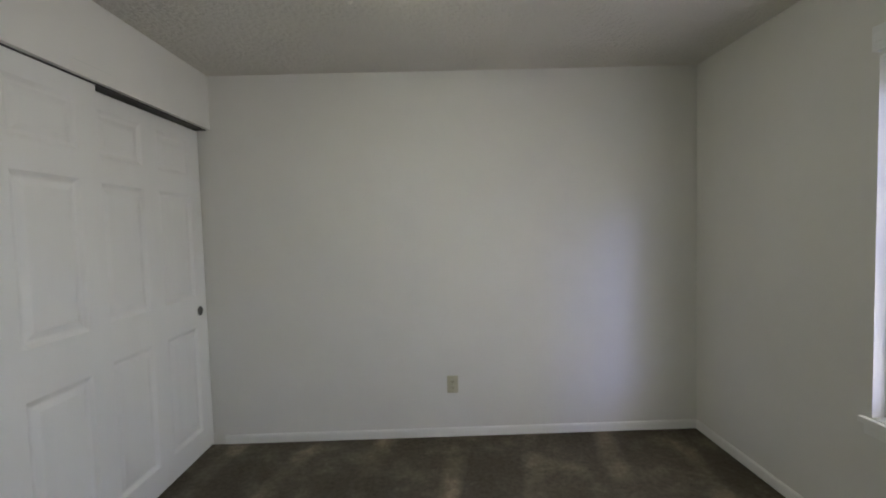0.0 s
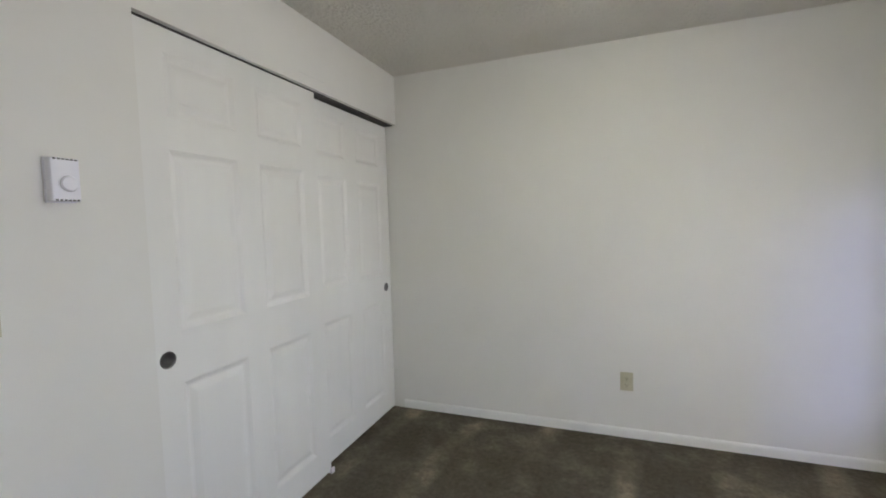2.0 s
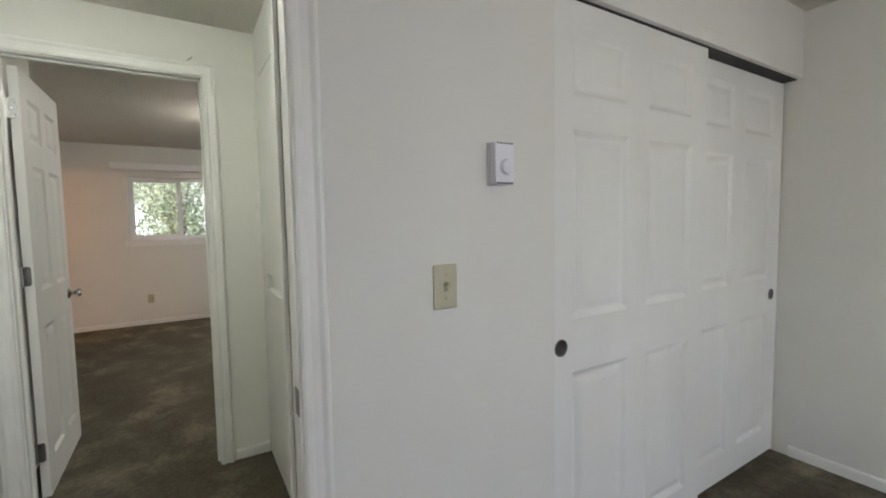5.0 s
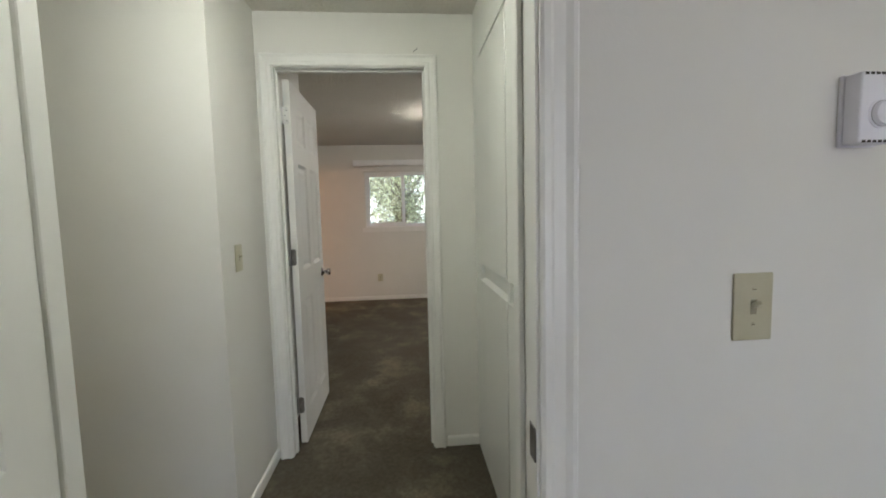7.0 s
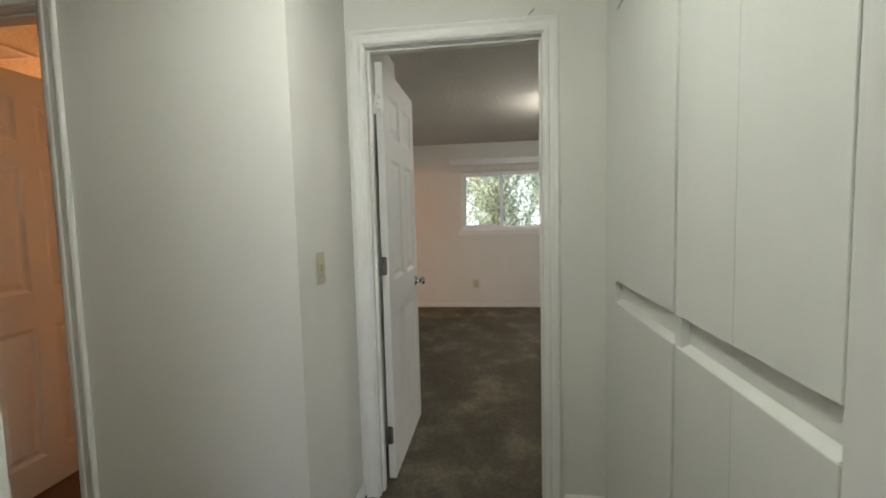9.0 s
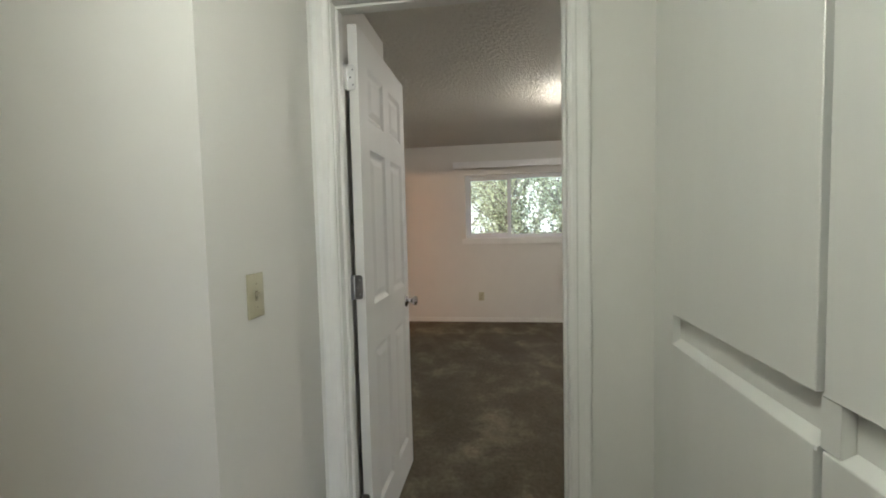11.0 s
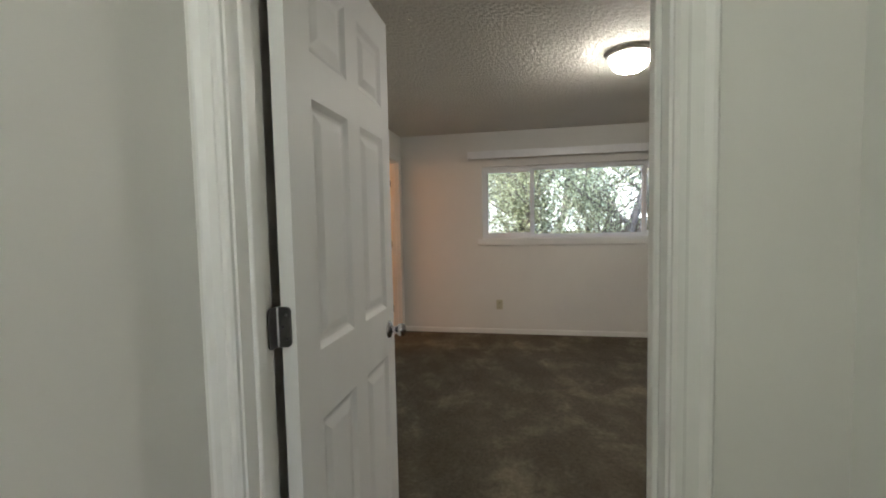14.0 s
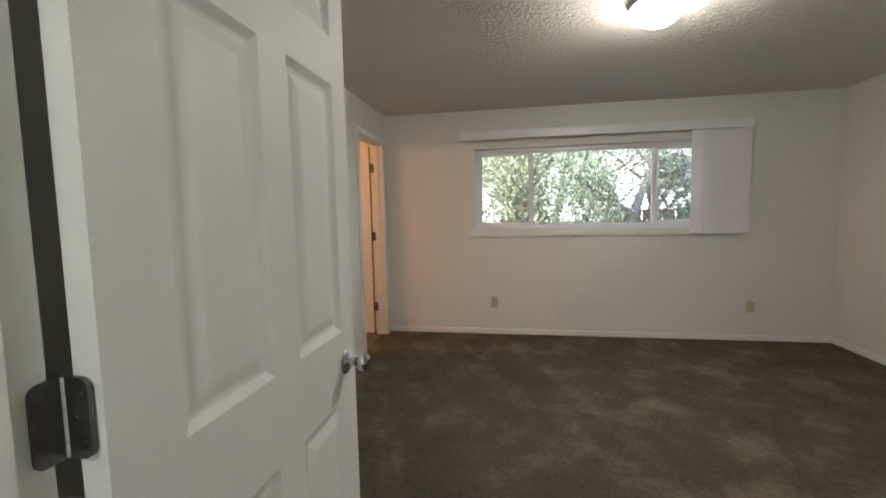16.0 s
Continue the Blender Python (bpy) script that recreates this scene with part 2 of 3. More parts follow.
def lathe(bm, profile, steps=40, m=Matrix()):
    """Turns (radius, height) pairs round the local z axis."""
    rings = []
    for r, h in profile:
        if r < 1e-6:
            rings.append([bm.verts.new(m @ Vector((0, 0, h)))])
        else:
            rings.append([bm.verts.new(m @ Vector((r * math.cos(a), r * math.sin(a), h))) for a in np.linspace(0, 2 * math.pi, steps, endpoint=False)])
    for a, b in zip(rings, rings[1:]):
        for i in range(steps):
            j = (i + 1) % steps
            if len(a) == 1 and len(b) > 1:
                bm.faces.new((a[0], b[i], b[j]))
            elif len(b) == 1 and len(a) > 1:
                bm.faces.new((a[i], a[j], b[0]))
            elif len(a) > 1:
                bm.faces.new((a[i], a[j], b[j], b[i]))


def mesh_from(name, bm, mat, smooth=False):
    bmesh.ops.recalc_face_normals(bm, faces=bm.faces)
    me = bpy.data.meshes.new(name)
    bm.to_mesh(me)
    bm.free()
    me.materials.append(mat)
    if smooth:
        for p in me.polygons:
            p.use_smooth = True
        me.set_sharp_from_angle(angle=radians(35))
    return me


def part(name, bm, mat, parent=None, label="", smooth=False):
    ob = new(name, mesh_from(name, bm, mat, smooth))
    if parent is not None:
        ob.parent = parent
    return tagged(ob, label)


def structure(name, boxes, mat, label, category):
    bm = bmesh.new()
    for b in boxes:
        box(bm, *b)
    return tagged(part(name, bm, mat), label, category, kind="structure")


def thing(name, m, label, category, group="", kind=""):
    ob = new(name)
    ob.empty_display_size = 0.1
    ob.matrix_world = m
    return tagged(ob, label, category, group, kind)


def facing(origin, normal):
    """A frame on a wall: local x runs along the wall, y out of the wall towards the viewer, z up."""
    n = Vector(normal)
    x = n.cross(Vector((0, 0, 1)))
    return Matrix.Translation(origin) @ Matrix((x, n, (0, 0, 1))).transposed().to_4x4()


H = 2.31

# ---- floors, ceiling, walls ----
structure("floor", [(-1.76, 1.45, -0.87, 2.78, -0.12, 0.0), (-7.612, -1.76, -1.66, 2.78, -0.12, 0.0), (-2.82, -1.76, -3.42, -1.66, -0.12, 0.0)], CARPET, "dark brown-grey cut-pile carpet with brushed vacuum marks", "floor")
structure("bathroom_floor", [(-4.82, -2.82, -3.42, -1.66, -0.12, 0.0)], BATHFLOOR, "dark brown sheet vinyl bathroom floor", "floor")
structure("bathroom_floor", [(-7.612, -5.90, -3.42, -1.66, -0.12, 0.0)], BATHFLOOR, "dark brown sheet vinyl bathroom floor", "floor")
structure("ceiling", [(-7.612, 1.45, -3.42, 2.78, H, H + 0.14)], CEILING, "off-white sprayed ceiling with coarse knockdown texture", "ceiling")

structure("wall_room_far", [(-7.612, 1.45, 2.655, 2.78, 0, H)], WALL, "off-white painted plasterboard wall", "wall")
structure("wall_room_1_window", [(1.33, 1.45, 1.55, 2.655, 0, H), (1.33, 1.45, -0.75, 0.25, 0, H), (1.33, 1.45, 0.25, 1.55, 0, 0.57), (1.33, 1.45, 0.25, 1.55, 1.93, H)], WALL, "off-white painted wall with a window opening", "wall")
structure("wall_room_1_back", [(-1.70, 1.45, -0.87, -0.75, 0, H)], WALL, "off-white painted plasterboard wall", "wall")
structure("wall_room_1_left", [(-1.82, -1.70, -3.42, -0.672, 0, H), (-1.82, -1.70, -0.672, 0.143, 2.055, H), (-1.82, -1.70, 0.143, 0.90, 0, H), (-1.82, -1.70, 0.90, 2.655, 1.985, H)], WALL, "off-white painted wall with doorway and closet opening", "wall")
structure("wall_closet", [(-2.52, -2.40, 0.78, 2.655, 0, H), (-2.40, -1.82, 0.78, 0.90, 0, H)], WALL, "plain painted closet wall", "wall")
structure("wall_hall_end", [(-3.41, -3.305, -1.716, -0.718, 0, H), (-3.41, -3.305, -0.718, 0.062, 2.053, H), (-3.41, -3.305, 0.062, 2.655, 0, H)], WALL, "off-white painted wall with a bedroom doorway", "wall")
structure("wall_hall_bath", [(-2.88, -2.76, -2.43, -1.672, 2.055, H), (-2.88, -2.76, -3.42, -2.43, 0, H)], WALL, "off-white painted hall wall round a bathroom doorway", "wall")
structure("wall_hall_left", [(-3.305, -2.88, -1.70, -0.79, 0, H), (-2.88, -2.76, -1.672, -0.79, 0, H)], WALL, "off-white painted hall wall with an outside corner", "wall")
# Block added behind door 2 to keep light out of its hinge gap.
structure("wall_room_2_gap_block", [(-4.28, -3.41, -1.593, -0.80, 0, H)], WALL, "off-white wall block added behind the open door to darken its hinge gap", "wall")
structure("wall_bath_back", [(-7.492, -2.88, -3.42, -3.30, 0, H), (-2.76, -1.82, -3.42, -3.30, 0, H)], WALL, "plain painted bathroom wall", "wall")
structure("wall_bath_side", [(-4.82, -4.70, -3.30, -1.70, 0, H)], WALL, "plain painted bathroom wall", "wall")
structure("wall_bath_side", [(-6.02, -5.90, -3.30, -1.70, 0, H)], WALL, "plain painted bathroom wall", "wall")
structure("wall_room_2_left", [(-6.685, -3.41, -1.716, -1.593, 0, H), (-7.375, -6.685, -1.716, -1.593, 2.005, H), (-7.492, -7.375, -1.716, -1.593, 0, H)], WALL, "off-white painted bedroom wall with a bathroom doorway", "wall")
W2Y0, W2Y1, W2Z0, W2Z1 = -0.643, 1.672, 1.10, 1.92
structure("wall_room_2_window", [(-7.612, -7.492, -3.42, W2Y0, 0, H), (-7.612, -7.492, W2Y1, 2.655, 0, H), (-7.612, -7.492, W2Y0, W2Y1, 0, W2Z0), (-7.612, -7.492, W2Y0, W2Y1, W2Z1, H)], WALL, "off-white painted bedroom wall with a wide window", "wall")


def baseboard(a, b, normal, lift=0.004):
    """A low board with an eased top from a to b along the foot of a wall."""
    a, b, n = Vector((*a, 0)), Vector((*b, 0)), Vector((*normal, 0))
    bm = bmesh.new()
    profile = [(0, 0), (0.011, 0), (0.011, 0.040), (0.009, 0.049), (0.004, 0.055), (0, 0.056)]
    rings = [[bm.verts.new(p + n * d + Vector((0, 0, z + lift))) for d, z in profile] for p in (a, b)]
    for i in range(len(profile)):
        j = (i + 1) % len(profile)
        bm.faces.new((rings[0][i], rings[0][j], rings[1][j], rings[1][i]))
    bm.faces.new(rings[0]), bm.faces.new(rings[1][::-1])
    return tagged(part("baseboard", bm, TRIM), "low white painted wooden baseboard with eased top", "baseboard", kind="structure")


baseboard((-1.70, 2.655), (1.33, 2.655), (0, -1))
baseboard((1.33, -0.75), (1.33, 2.643), (-1, 0))
baseboard((-2.772, -0.79), (-3.305, -0.79), (0, 1))
baseboard((-3.305, 0.13), (-3.305, 0.30), (1, 0))
baseboard((-2.76, -0.79), (-2.76, -1.60), (1, 0))
baseboard((-7.492, -1.593), (-7.492, 2.655), (1, 0))
baseboard((-7.493, 2.655), (-3.41, 2.655), (0, -1))
baseboard((-6.62, -1.593), (-4.28, -1.593), (0, 1))

# ---- doors ----
CASING = [(0, 0), (0, 0.009), (0.006, 0.013), (0.016, 0.013), (0.022, 0.010), (0.040, 0.012), (0.050, 0.018), (0.056, 0.018), (0.060, 0.014), (0.060, 0)]


def casing(parent, u0, u1, top, y=0.0, reveal=0.005):
    """Three mitred lengths of moulded casing round an opening from u0 to u1, on the wall's face."""
    u0, u1, top = u0 - reveal, u1 + reveal, top + reveal
    for corners in (((u0, 0, -1, 0), (u0, top, -1, 1)), ((u0, top, -1, 1), (u1, top, 1, 1)), ((u1, top, 1, 1), (u1, 0, 1, 0))):
        bm = bmesh.new()
        rings = [[bm.verts.new((u + s * p, y + d, z + k * p)) for p, d in CASING] for u, z, s, k in corners]
        for i in range(len(CASING)):
            j = (i + 1) % len(CASING)
            bm.faces.new((rings[0][i], rings[0][j], rings[1][j], rings[1][i]))
        bm.faces.new(rings[0]), bm.faces.new(rings[1][::-1])
        part("casing", bm, TRIM, parent)


def jambs(parent, u0, u1, top, depth, stop0, stop1):
    """Jamb boards lining the opening, with a stop; the wall's face is y = 0 and its thickness runs to -depth."""
    for a, b, z0, z1 in ((u0 - 0.012, u0, 0, top + 0.012), (u1, u1 + 0.012, 0, top + 0.012), (u0, u1, top, top + 0.012)):
        bm = bmesh.new()
        box(bm, a, b, -depth, 0.0, z0 + 0.001, z1)
        part("jamb", bm, TRIM, parent)
    for a, b, z0, z1 in ((u0, u0 + 0.011, 0, top - 0.011), (u1 - 0.011, u1, 0, top - 0.011), (u0, u1, top - 0.011, top)):
        bm = bmesh.new()
        box(bm, a, b, -stop1, -stop0, z0 + 0.001, z1, 0.002, 1)
        part("door_stop", bm, TRIM, parent)


def panel_rings(bm, u0, u1, z0, z1, y, sign, relief=1.0):
    """A moulded panel: a sunk ogee, a flat groove and a raised field."""
    steps = [(0, 0), (0.003, 0.0015), (0.016, 0.009), (0.022, 0.0105), (0.027, 0.0105), (0.050, 0.0035), (0.053, 0.003)]
    rings = []
    for inset, d in steps:
        yy = y - sign * d * relief
        rings.append([bm.verts.new(p) for p in ((u0 + inset, yy, z0 + inset), (u1 - inset, yy, z0 + inset), (u1 - inset, yy, z1 - inset), (u0 + inset, yy, z1 - inset))])
    for a, b in zip(rings, rings[1:]):
        for i in range(4):
            j = (i + 1) % 4
            bm.faces.new((a[i], a[j], b[j], b[i]))
    bm.faces.new(rings[-1])
    return rings[0]


def door_leaf(parent, width, height, cols, rows, thick=0.035, lift=0.012, name="leaf", relief=1.0):
    """A six-panel door leaf: local x from the hinge to the latch, its front at y = 0, its back at -thick."""
    us = sorted({0, width, *[c for pair in cols for c in pair]})
    zs = sorted({lift, height, *[r for pair in rows for r in pair]})
    hole = {(c[0], r[0]) for c in cols for r in rows}
    bm = bmesh.new()
    cache = {}

    def v(u, y, z):
        key = (round(u, 4), round(y, 4), round(z, 4))
        if key not in cache:
            cache[key] = bm.verts.new((u, y, z))
        return cache[key]
    for y in (0.0, -thick):
        for a, b in zip(us, us[1:]):
            for c, d in zip(zs, zs[1:]):
                if (a, c) not in hole:
                    bm.faces.new((v(a, y, c), v(b, y, c), v(b, y, d), v(a, y, d)))
    for a, b in zip(us, us[1:]):
        for z in (lift, height):
            bm.faces.new((v(a, 0, z), v(b, 0, z), v(b, -thick, z), v(a, -thick, z)))
    for c, d in zip(zs, zs[1:]):
        for u in (0, width):
            bm.faces.new((v(u, 0, c), v(u, 0, d), v(u, -thick, d), v(u, -thick, c)))
    rim = [e for e in bm.edges if len(e.link_faces) == 2 and e.calc_face_angle() > 1.0]
    bmesh.ops.bevel(bm, geom=rim, offset=0.0015, segments=1, affect="EDGES")
    leaf = part(name, bm, DOOR, parent)
    for c in cols:
        for r in rows:
            bm = bmesh.new()
            panel_rings(bm, *c, *r, 0.0, 1, relief)
            panel_rings(bm, *c, *r, -thick, -1, relief)
            part("panel", bm, DOOR, leaf)
    return leaf


def rounded_leaf(bm, u0, u1, height, t0, t1, across, r=0.011):
    """A hinge leaf with two rounded outer corners, from the pin at u0 to u1, laid along local x or local -y."""
    s = 1 if u1 > u0 else -1
    outline = [(u0, -height / 2)]
    for cz, a0 in ((-height / 2 + r, -90), (height / 2 - r, 0)):
        for k in range(6):
            a = radians(a0 + k * 18)
            outline.append((u1 - s * r + s * r * math.cos(a), cz + r * math.sin(a)))
    outline.append((u0, height / 2))
    rings = [[bm.verts.new((u, t, z) if across else (t, u, z)) for u, z in outline] for t in (t0, t1)]
    n = len(outline)
    for k in range(n):
        bm.faces.new((rings[0][k], rings[0][(k + 1) % n], rings[1][(k + 1) % n], rings[1][k]))
    bm.faces.new(rings[0]), bm.faces.new(rings[1][::-1])


def hinge(parent, m, height=0.089, mat=None):
    """A butt hinge with rounded leaves: one leaf along local x, one along local -y, the knuckle at the corner."""
    mat = mat or NICKEL
    bm = bmesh.new()
    rounded_leaf(bm, 0.002, 0.036, height, -0.001, 0.0015, True)
    a = part("hinge", bm, mat, parent)
    a.matrix_local = m
    bm = bmesh.new()
    rounded_leaf(bm, -0.002, -0.032, height, -0.0015, 0.0035, False)
    part("leaf", bm, mat, a)
    bm = bmesh.new()
    for k in range(5):
        h0 = -height / 2 + k * height / 5
        lathe(bm, [(0, h0 + 0.0005), (0.0055, h0 + 0.0005), (0.0055, h0 + height / 5 - 0.0005), (0, h0 + height / 5 - 0.0005)], 14)
    part("knuckle", bm, STEEL_GLINT, a, smooth=True)
    for s in (-0.30, 0.0, 0.30):
        for at, turn in (((0.020 + (0.006 if s else -0.004), 0.0015, s * height), (-90, 0)), ((0.0035, -0.018 - (0.005 if s else -0.004), s * height), (0, 90))):
            bm = bmesh.new()
            lathe(bm, [(0.0036, 0), (0.0032, 0.0008), (0.0012, 0.0009), (0, 0.0004)], 10, Matrix.Translation(at) @ pose(0, 0, 0, turn[0], turn[1]))
            part("screw", bm, CHROME, a, smooth=True)


def knob(parent, m):
    """A round chrome knob on a rosette; local z points away from the door."""
    bm = bmesh.new()
    lathe(bm, [(0, 0), (0.032, 0), (0.032, 0.002), (0.029, 0.006), (0.019, 0.010), (0.0125, 0.014), (0.0110, 0.020), (0.0115, 0.027), (0.0155, 0.033), (0.0205, 0.038), (0.0235, 0.044), (0.0240, 0.050), (0.0220, 0.056), (0.0160, 0.060), (0.008, 0.0615), (0, 0.062)], 36, m)
    part("door_knob", bm, CHROME, parent, "polished chrome door knob", smooth=True)


ROWS6 = ((0.175, 0.815), (0.988, 1.592), (1.700, 1.905))

# bedroom 1 doorway: the frame looks into the room (+x); local x runs along -y... towards the hinge
d1 = thing("door_1", facing((-1.70, 0, 0), (1, 0, 0)), "open white six-panel bedroom door in a moulded white frame", "door", kind="structure")
U = 1 if abs((facing((0, 0, 0), (1, 0, 0)) @ Vector((1, 0, 0))).y - 1) < 0.01 else -1
d1_lo, d1_hi = sorted((U * -0.660, U * 0.131))
casing(d1, d1_lo, d1_hi, 2.043)
jambs(d1, d1_lo, d1_hi, 2.043, 0.12, 0.066, 0.100)
bm = bmesh.new()
box(bm, U * 0.131, U * 0.1285, -0.034, -0.004, 0.875, 0.935, 0.0008, 1)
part("strike_plate", bm, NICKEL, d1, "worn nickel strike plate")
leaf1 = door_leaf(d1, 0.755, 2.03, ((0.125, 0.335), (0.430, 0.640)), ROWS6)
leaf1.matrix_world = Matrix.Translation((-1.714, -0.618, 0)) @ pose(0, 0, 0, 0, 0, 17)
for z in (0.25, 1.09, 1.83):
    hinge(d1, d1.matrix_world.inverted() @ Matrix.Translation((-1.716, -0.657, z)) @ Matrix(((-1, 0, 0, 0), (0, -1, 0, 0), (0, 0, 1, 0), (0, 0, 0, 1))))
knob(leaf1, Matrix.Translation((0.695, 0.0, 0.905)) @ pose(0, 0, 0, -90))

# bedroom 2 doorway, at the end of the hall: the frame looks into the hall (+x)
d2 = thing("door_2", facing((-3.305, 0, 0), (1, 0, 0)), "open white six-panel bedroom door in a moulded white frame", "door", kind="structure")
d2_lo, d2_hi = sorted((U * -0.706, U * 0.050))
casing(d2, d2_lo, d2_hi, 2.041)
jambs(d2, d2_lo, d2_hi, 2.041, 0.105, 0.035, 0.066)
leaf2 = door_leaf(d2, 0.700, 2.02, ((0.108, 0.322), (0.412, 0.622)), ROWS6)
leaf2.matrix_world = Matrix.Translation((-3.430, -0.697, 0)) @ pose(0, 0, 0, 0, 0, 180)
# The top hinge is paler, with the hall's reflection put into its colour.
for z in (0.235, 1.072, 1.83):
    hinge(d2, d2.matrix_world.inverted() @ Matrix.Translation((-3.424, -0.702, z)) @ Matrix(((1, 0, 0, 0), (0, -1, 0, 0), (0, 0, 1, 0), (0, 0, 0, 1))), mat=STEEL_GLINT if z > 1.5 else NICKEL)
knob(leaf2, Matrix.Translation((0.640, -0.035, 0.905)) @ pose(0, 0, 0, 90))
knob(leaf2, Matrix.Translation((0.640, 0.0, 0.905)) @ pose(0, 0, 0, -90))
bm = bmesh.new()
box(bm, U * 0.050, U * 0.0475, -0.100, -0.070, 0.875, 0.935, 0.0008, 1)
part("strike_plate", bm, NICKEL, d2, "worn nickel strike plate")

# hall bathroom doorway
d3 = thing("door_3", facing((-2.76, 0, 0), (1, 0, 0)), "open white six-panel bathroom door lit by a warm bulb", "door", kind="structure")
d3_lo, d3_hi = sorted((U * -2.418, U * -1.660))
casing(d3, d3_lo, d3_hi, 2.043)
jambs(d3, d3_lo, d3_hi, 2.043, 0.12, 0.04, 0.075)
leaf3 = door_leaf(d3, 0.72, 2.03, ((0.115, 0.320), (0.405, 0.610)), ROWS6)
leaf3.matrix_world = Matrix.Translation((-2.90, -2.405, 0)) @ pose(0, 0, 0, 0, 0, 180)

# bedroom 2 bathroom doorway
d4 = thing("door_4", facing((0, -1.593, 0), (0, 1, 0)), "open white bathroom door with three dark hinges", "door", kind="structure")
V = 1 if (facing((0, 0, 0), (0, 1, 0)) @ Vector((1, 0, 0))).x > 0 else -1
d4_lo, d4_hi = sorted((V * -7.363, V * -6.697))
casing(d4, d4_lo, d4_hi, 1.993)
jambs(d4, d4_lo, d4_hi, 1.993, 0.123, 0.04, 0.075)
leaf4 = door_leaf(d4, 0.63, 1.98, ((0.095, 0.28), (0.35, 0.535)), ROWS6)
leaf4.matrix_world = Matrix.Translation((-7.360, -1.738, 0)) @ pose(0, 0, 0, 0, 0, -90)
for z in (0.30, 1.05, 1.76):
    hinge(d4, d4.matrix_world.inverted() @ Matrix.Translation((-7.360, -1.721, z)) @ pose(0, 0, 0, 0, 0, 90))

# ---- closet ----


def closet_door(m, width, pull_u, label, top=1.981):
    ob = thing("closet_door", m, label, "closet door", "sliding closet doors")
    leaf = door_leaf(ob, width, top, ((0.108, 0.395), (0.508, 0.797)), ((0.150, 0.785), (0.965, 1.580), (1.690, 1.900)), lift=0.014, relief=1.0)
    for mm in (Matrix.Translation((pull_u, 0.0, 0.878)) @ pose(0, 0, 0, -90),):
        bm = bmesh.new()
        lathe(bm, [(0.029, 0), (0.0285, 0.0018), (0.026, 0.002), (0.0245, 0.001), (0.0235, 0.0008)], 36, mm)
        cup = part("finger_pull", bm, NICKEL, ob, "round recessed metal finger pull", smooth=True)
        bm = bmesh.new()
        lathe(bm, [(0.0238, 0.0010), (0.0225, 0.0006), (0, 0.0005)], 36, mm)
        part("pull_cup", bm, CUP, cup, smooth=True)
    return ob


if U > 0:
    closet_door(facing((-1.729, 0.903, 0), (1, 0, 0)), 0.905, 0.056, "white six-panel sliding closet door on the front track")
    closet_door(facing((-1.775, 1.742, 0), (1, 0, 0)), 0.905, 0.832, "white six-panel sliding closet door on the rear track", 1.974)
else:
    closet_door(facing((-1.729, 1.808, 0), (1, 0, 0)), 0.905, 0.849, "white six-panel sliding closet door on the front track")
    closet_door(facing((-1.775, 2.647, 0), (1, 0, 0)), 0.905, 0.073, "white six-panel sliding closet door on the rear track", 1.974)
bm = bmesh.new()
box(bm, -1.727, -1.716, 1.795, 1.822, 0.0, 0.030, 0.003)
box(bm, -1.780, -1.716, 1.800, 1.817, 0.0, 0.006, 0.001)
tagged(part("floor_guide", bm, WHITE), "small white plastic floor guide under the closet doors", "door guide")
# Track plate in near-black, painting the shade of the gap above the doors.
bm = bmesh.new()
box(bm, -1.815, -1.722, 0.905, 2.650, 1.980, 1.9848)
tagged(part("closet_track", bm, SLOT), "sliding door track under the closet header, darkened for the shaded gap", "door track")

# ---- linen cabinet in the hall ----
CAB = 0.306
cab = thing("linen_cabinet", Matrix.Translation((-2.565, CAB, 0)), "built-in white painted linen cabinet with finger-pull doors", "cabinet")
cx = lambda x: x + 2.565
bm = bmesh.new()
for x0, x1, z0, z1 in ((-3.305, -3.160, 0, H), (-2.062, -1.82, 0, H), (-3.160, -2.062, 2.052, H), (-3.160, -2.062, 0, 0.09), (-2.604, -2.566, 0.955, 1.032)):
    box(bm, cx(x0), cx(x1), 0, 0.02, z0 + (0.001 if z0 == 0 else 0), z1 - (0.001 if z1 == H else 0))
part("face_frame", bm, CABINET, cab)
bm = bmesh.new()
box(bm, cx(-3.31), cx(-1.82), 0.40, 0.46, 0.001, H - 0.001)
box(bm, cx(-3.165), cx(-2.057), 0.021, 0.040, 0.90, 1.09)
part("carcass", bm, CABINET, cab)
for x0, x1 in ((-3.159, -2.613), (-2.596, -2.063)):
    for z0, z1, sill in ((1.034, 2.037, 1), (0.095, 0.953, -1)):
        bm = bmesh.new()
        box(bm, cx(x0), cx(x1), -0.003, 0.017, z0, z1, 0.0015, 1)
        door = part("cabinet_door", bm, CABINET, cab)
        if x0 > -2.7:
            bm = bmesh.new()
            for gx in (-2.328,):
                box(bm, cx(gx) - 0.0005, cx(gx) + 0.0005, -0.0036, -0.002, z0 + 0.004, z1 - 0.004)
            part("seam", bm, material("seam_line", (0.60, 0.60, 0.56), (0.66, 0.66, 0.62), 0.6, 5, 90, 0) if "seam_line" not in bpy.data.materials else bpy.data.materials["seam_line"], door)
# Dark strips behind the door gap stand in for the shade inside it.
bm = bmesh.new()
box(bm, cx(-2.618), cx(-2.590), 0.0175, 0.0200, 0.10, 0.95)
box(bm, cx(-2.618), cx(-2.590), 0.0175, 0.0200, 1.036, 2.04)
part("gap_shade_strip", bm, SLOT, cab, "dark strip painting the shade in the gap between the doors")
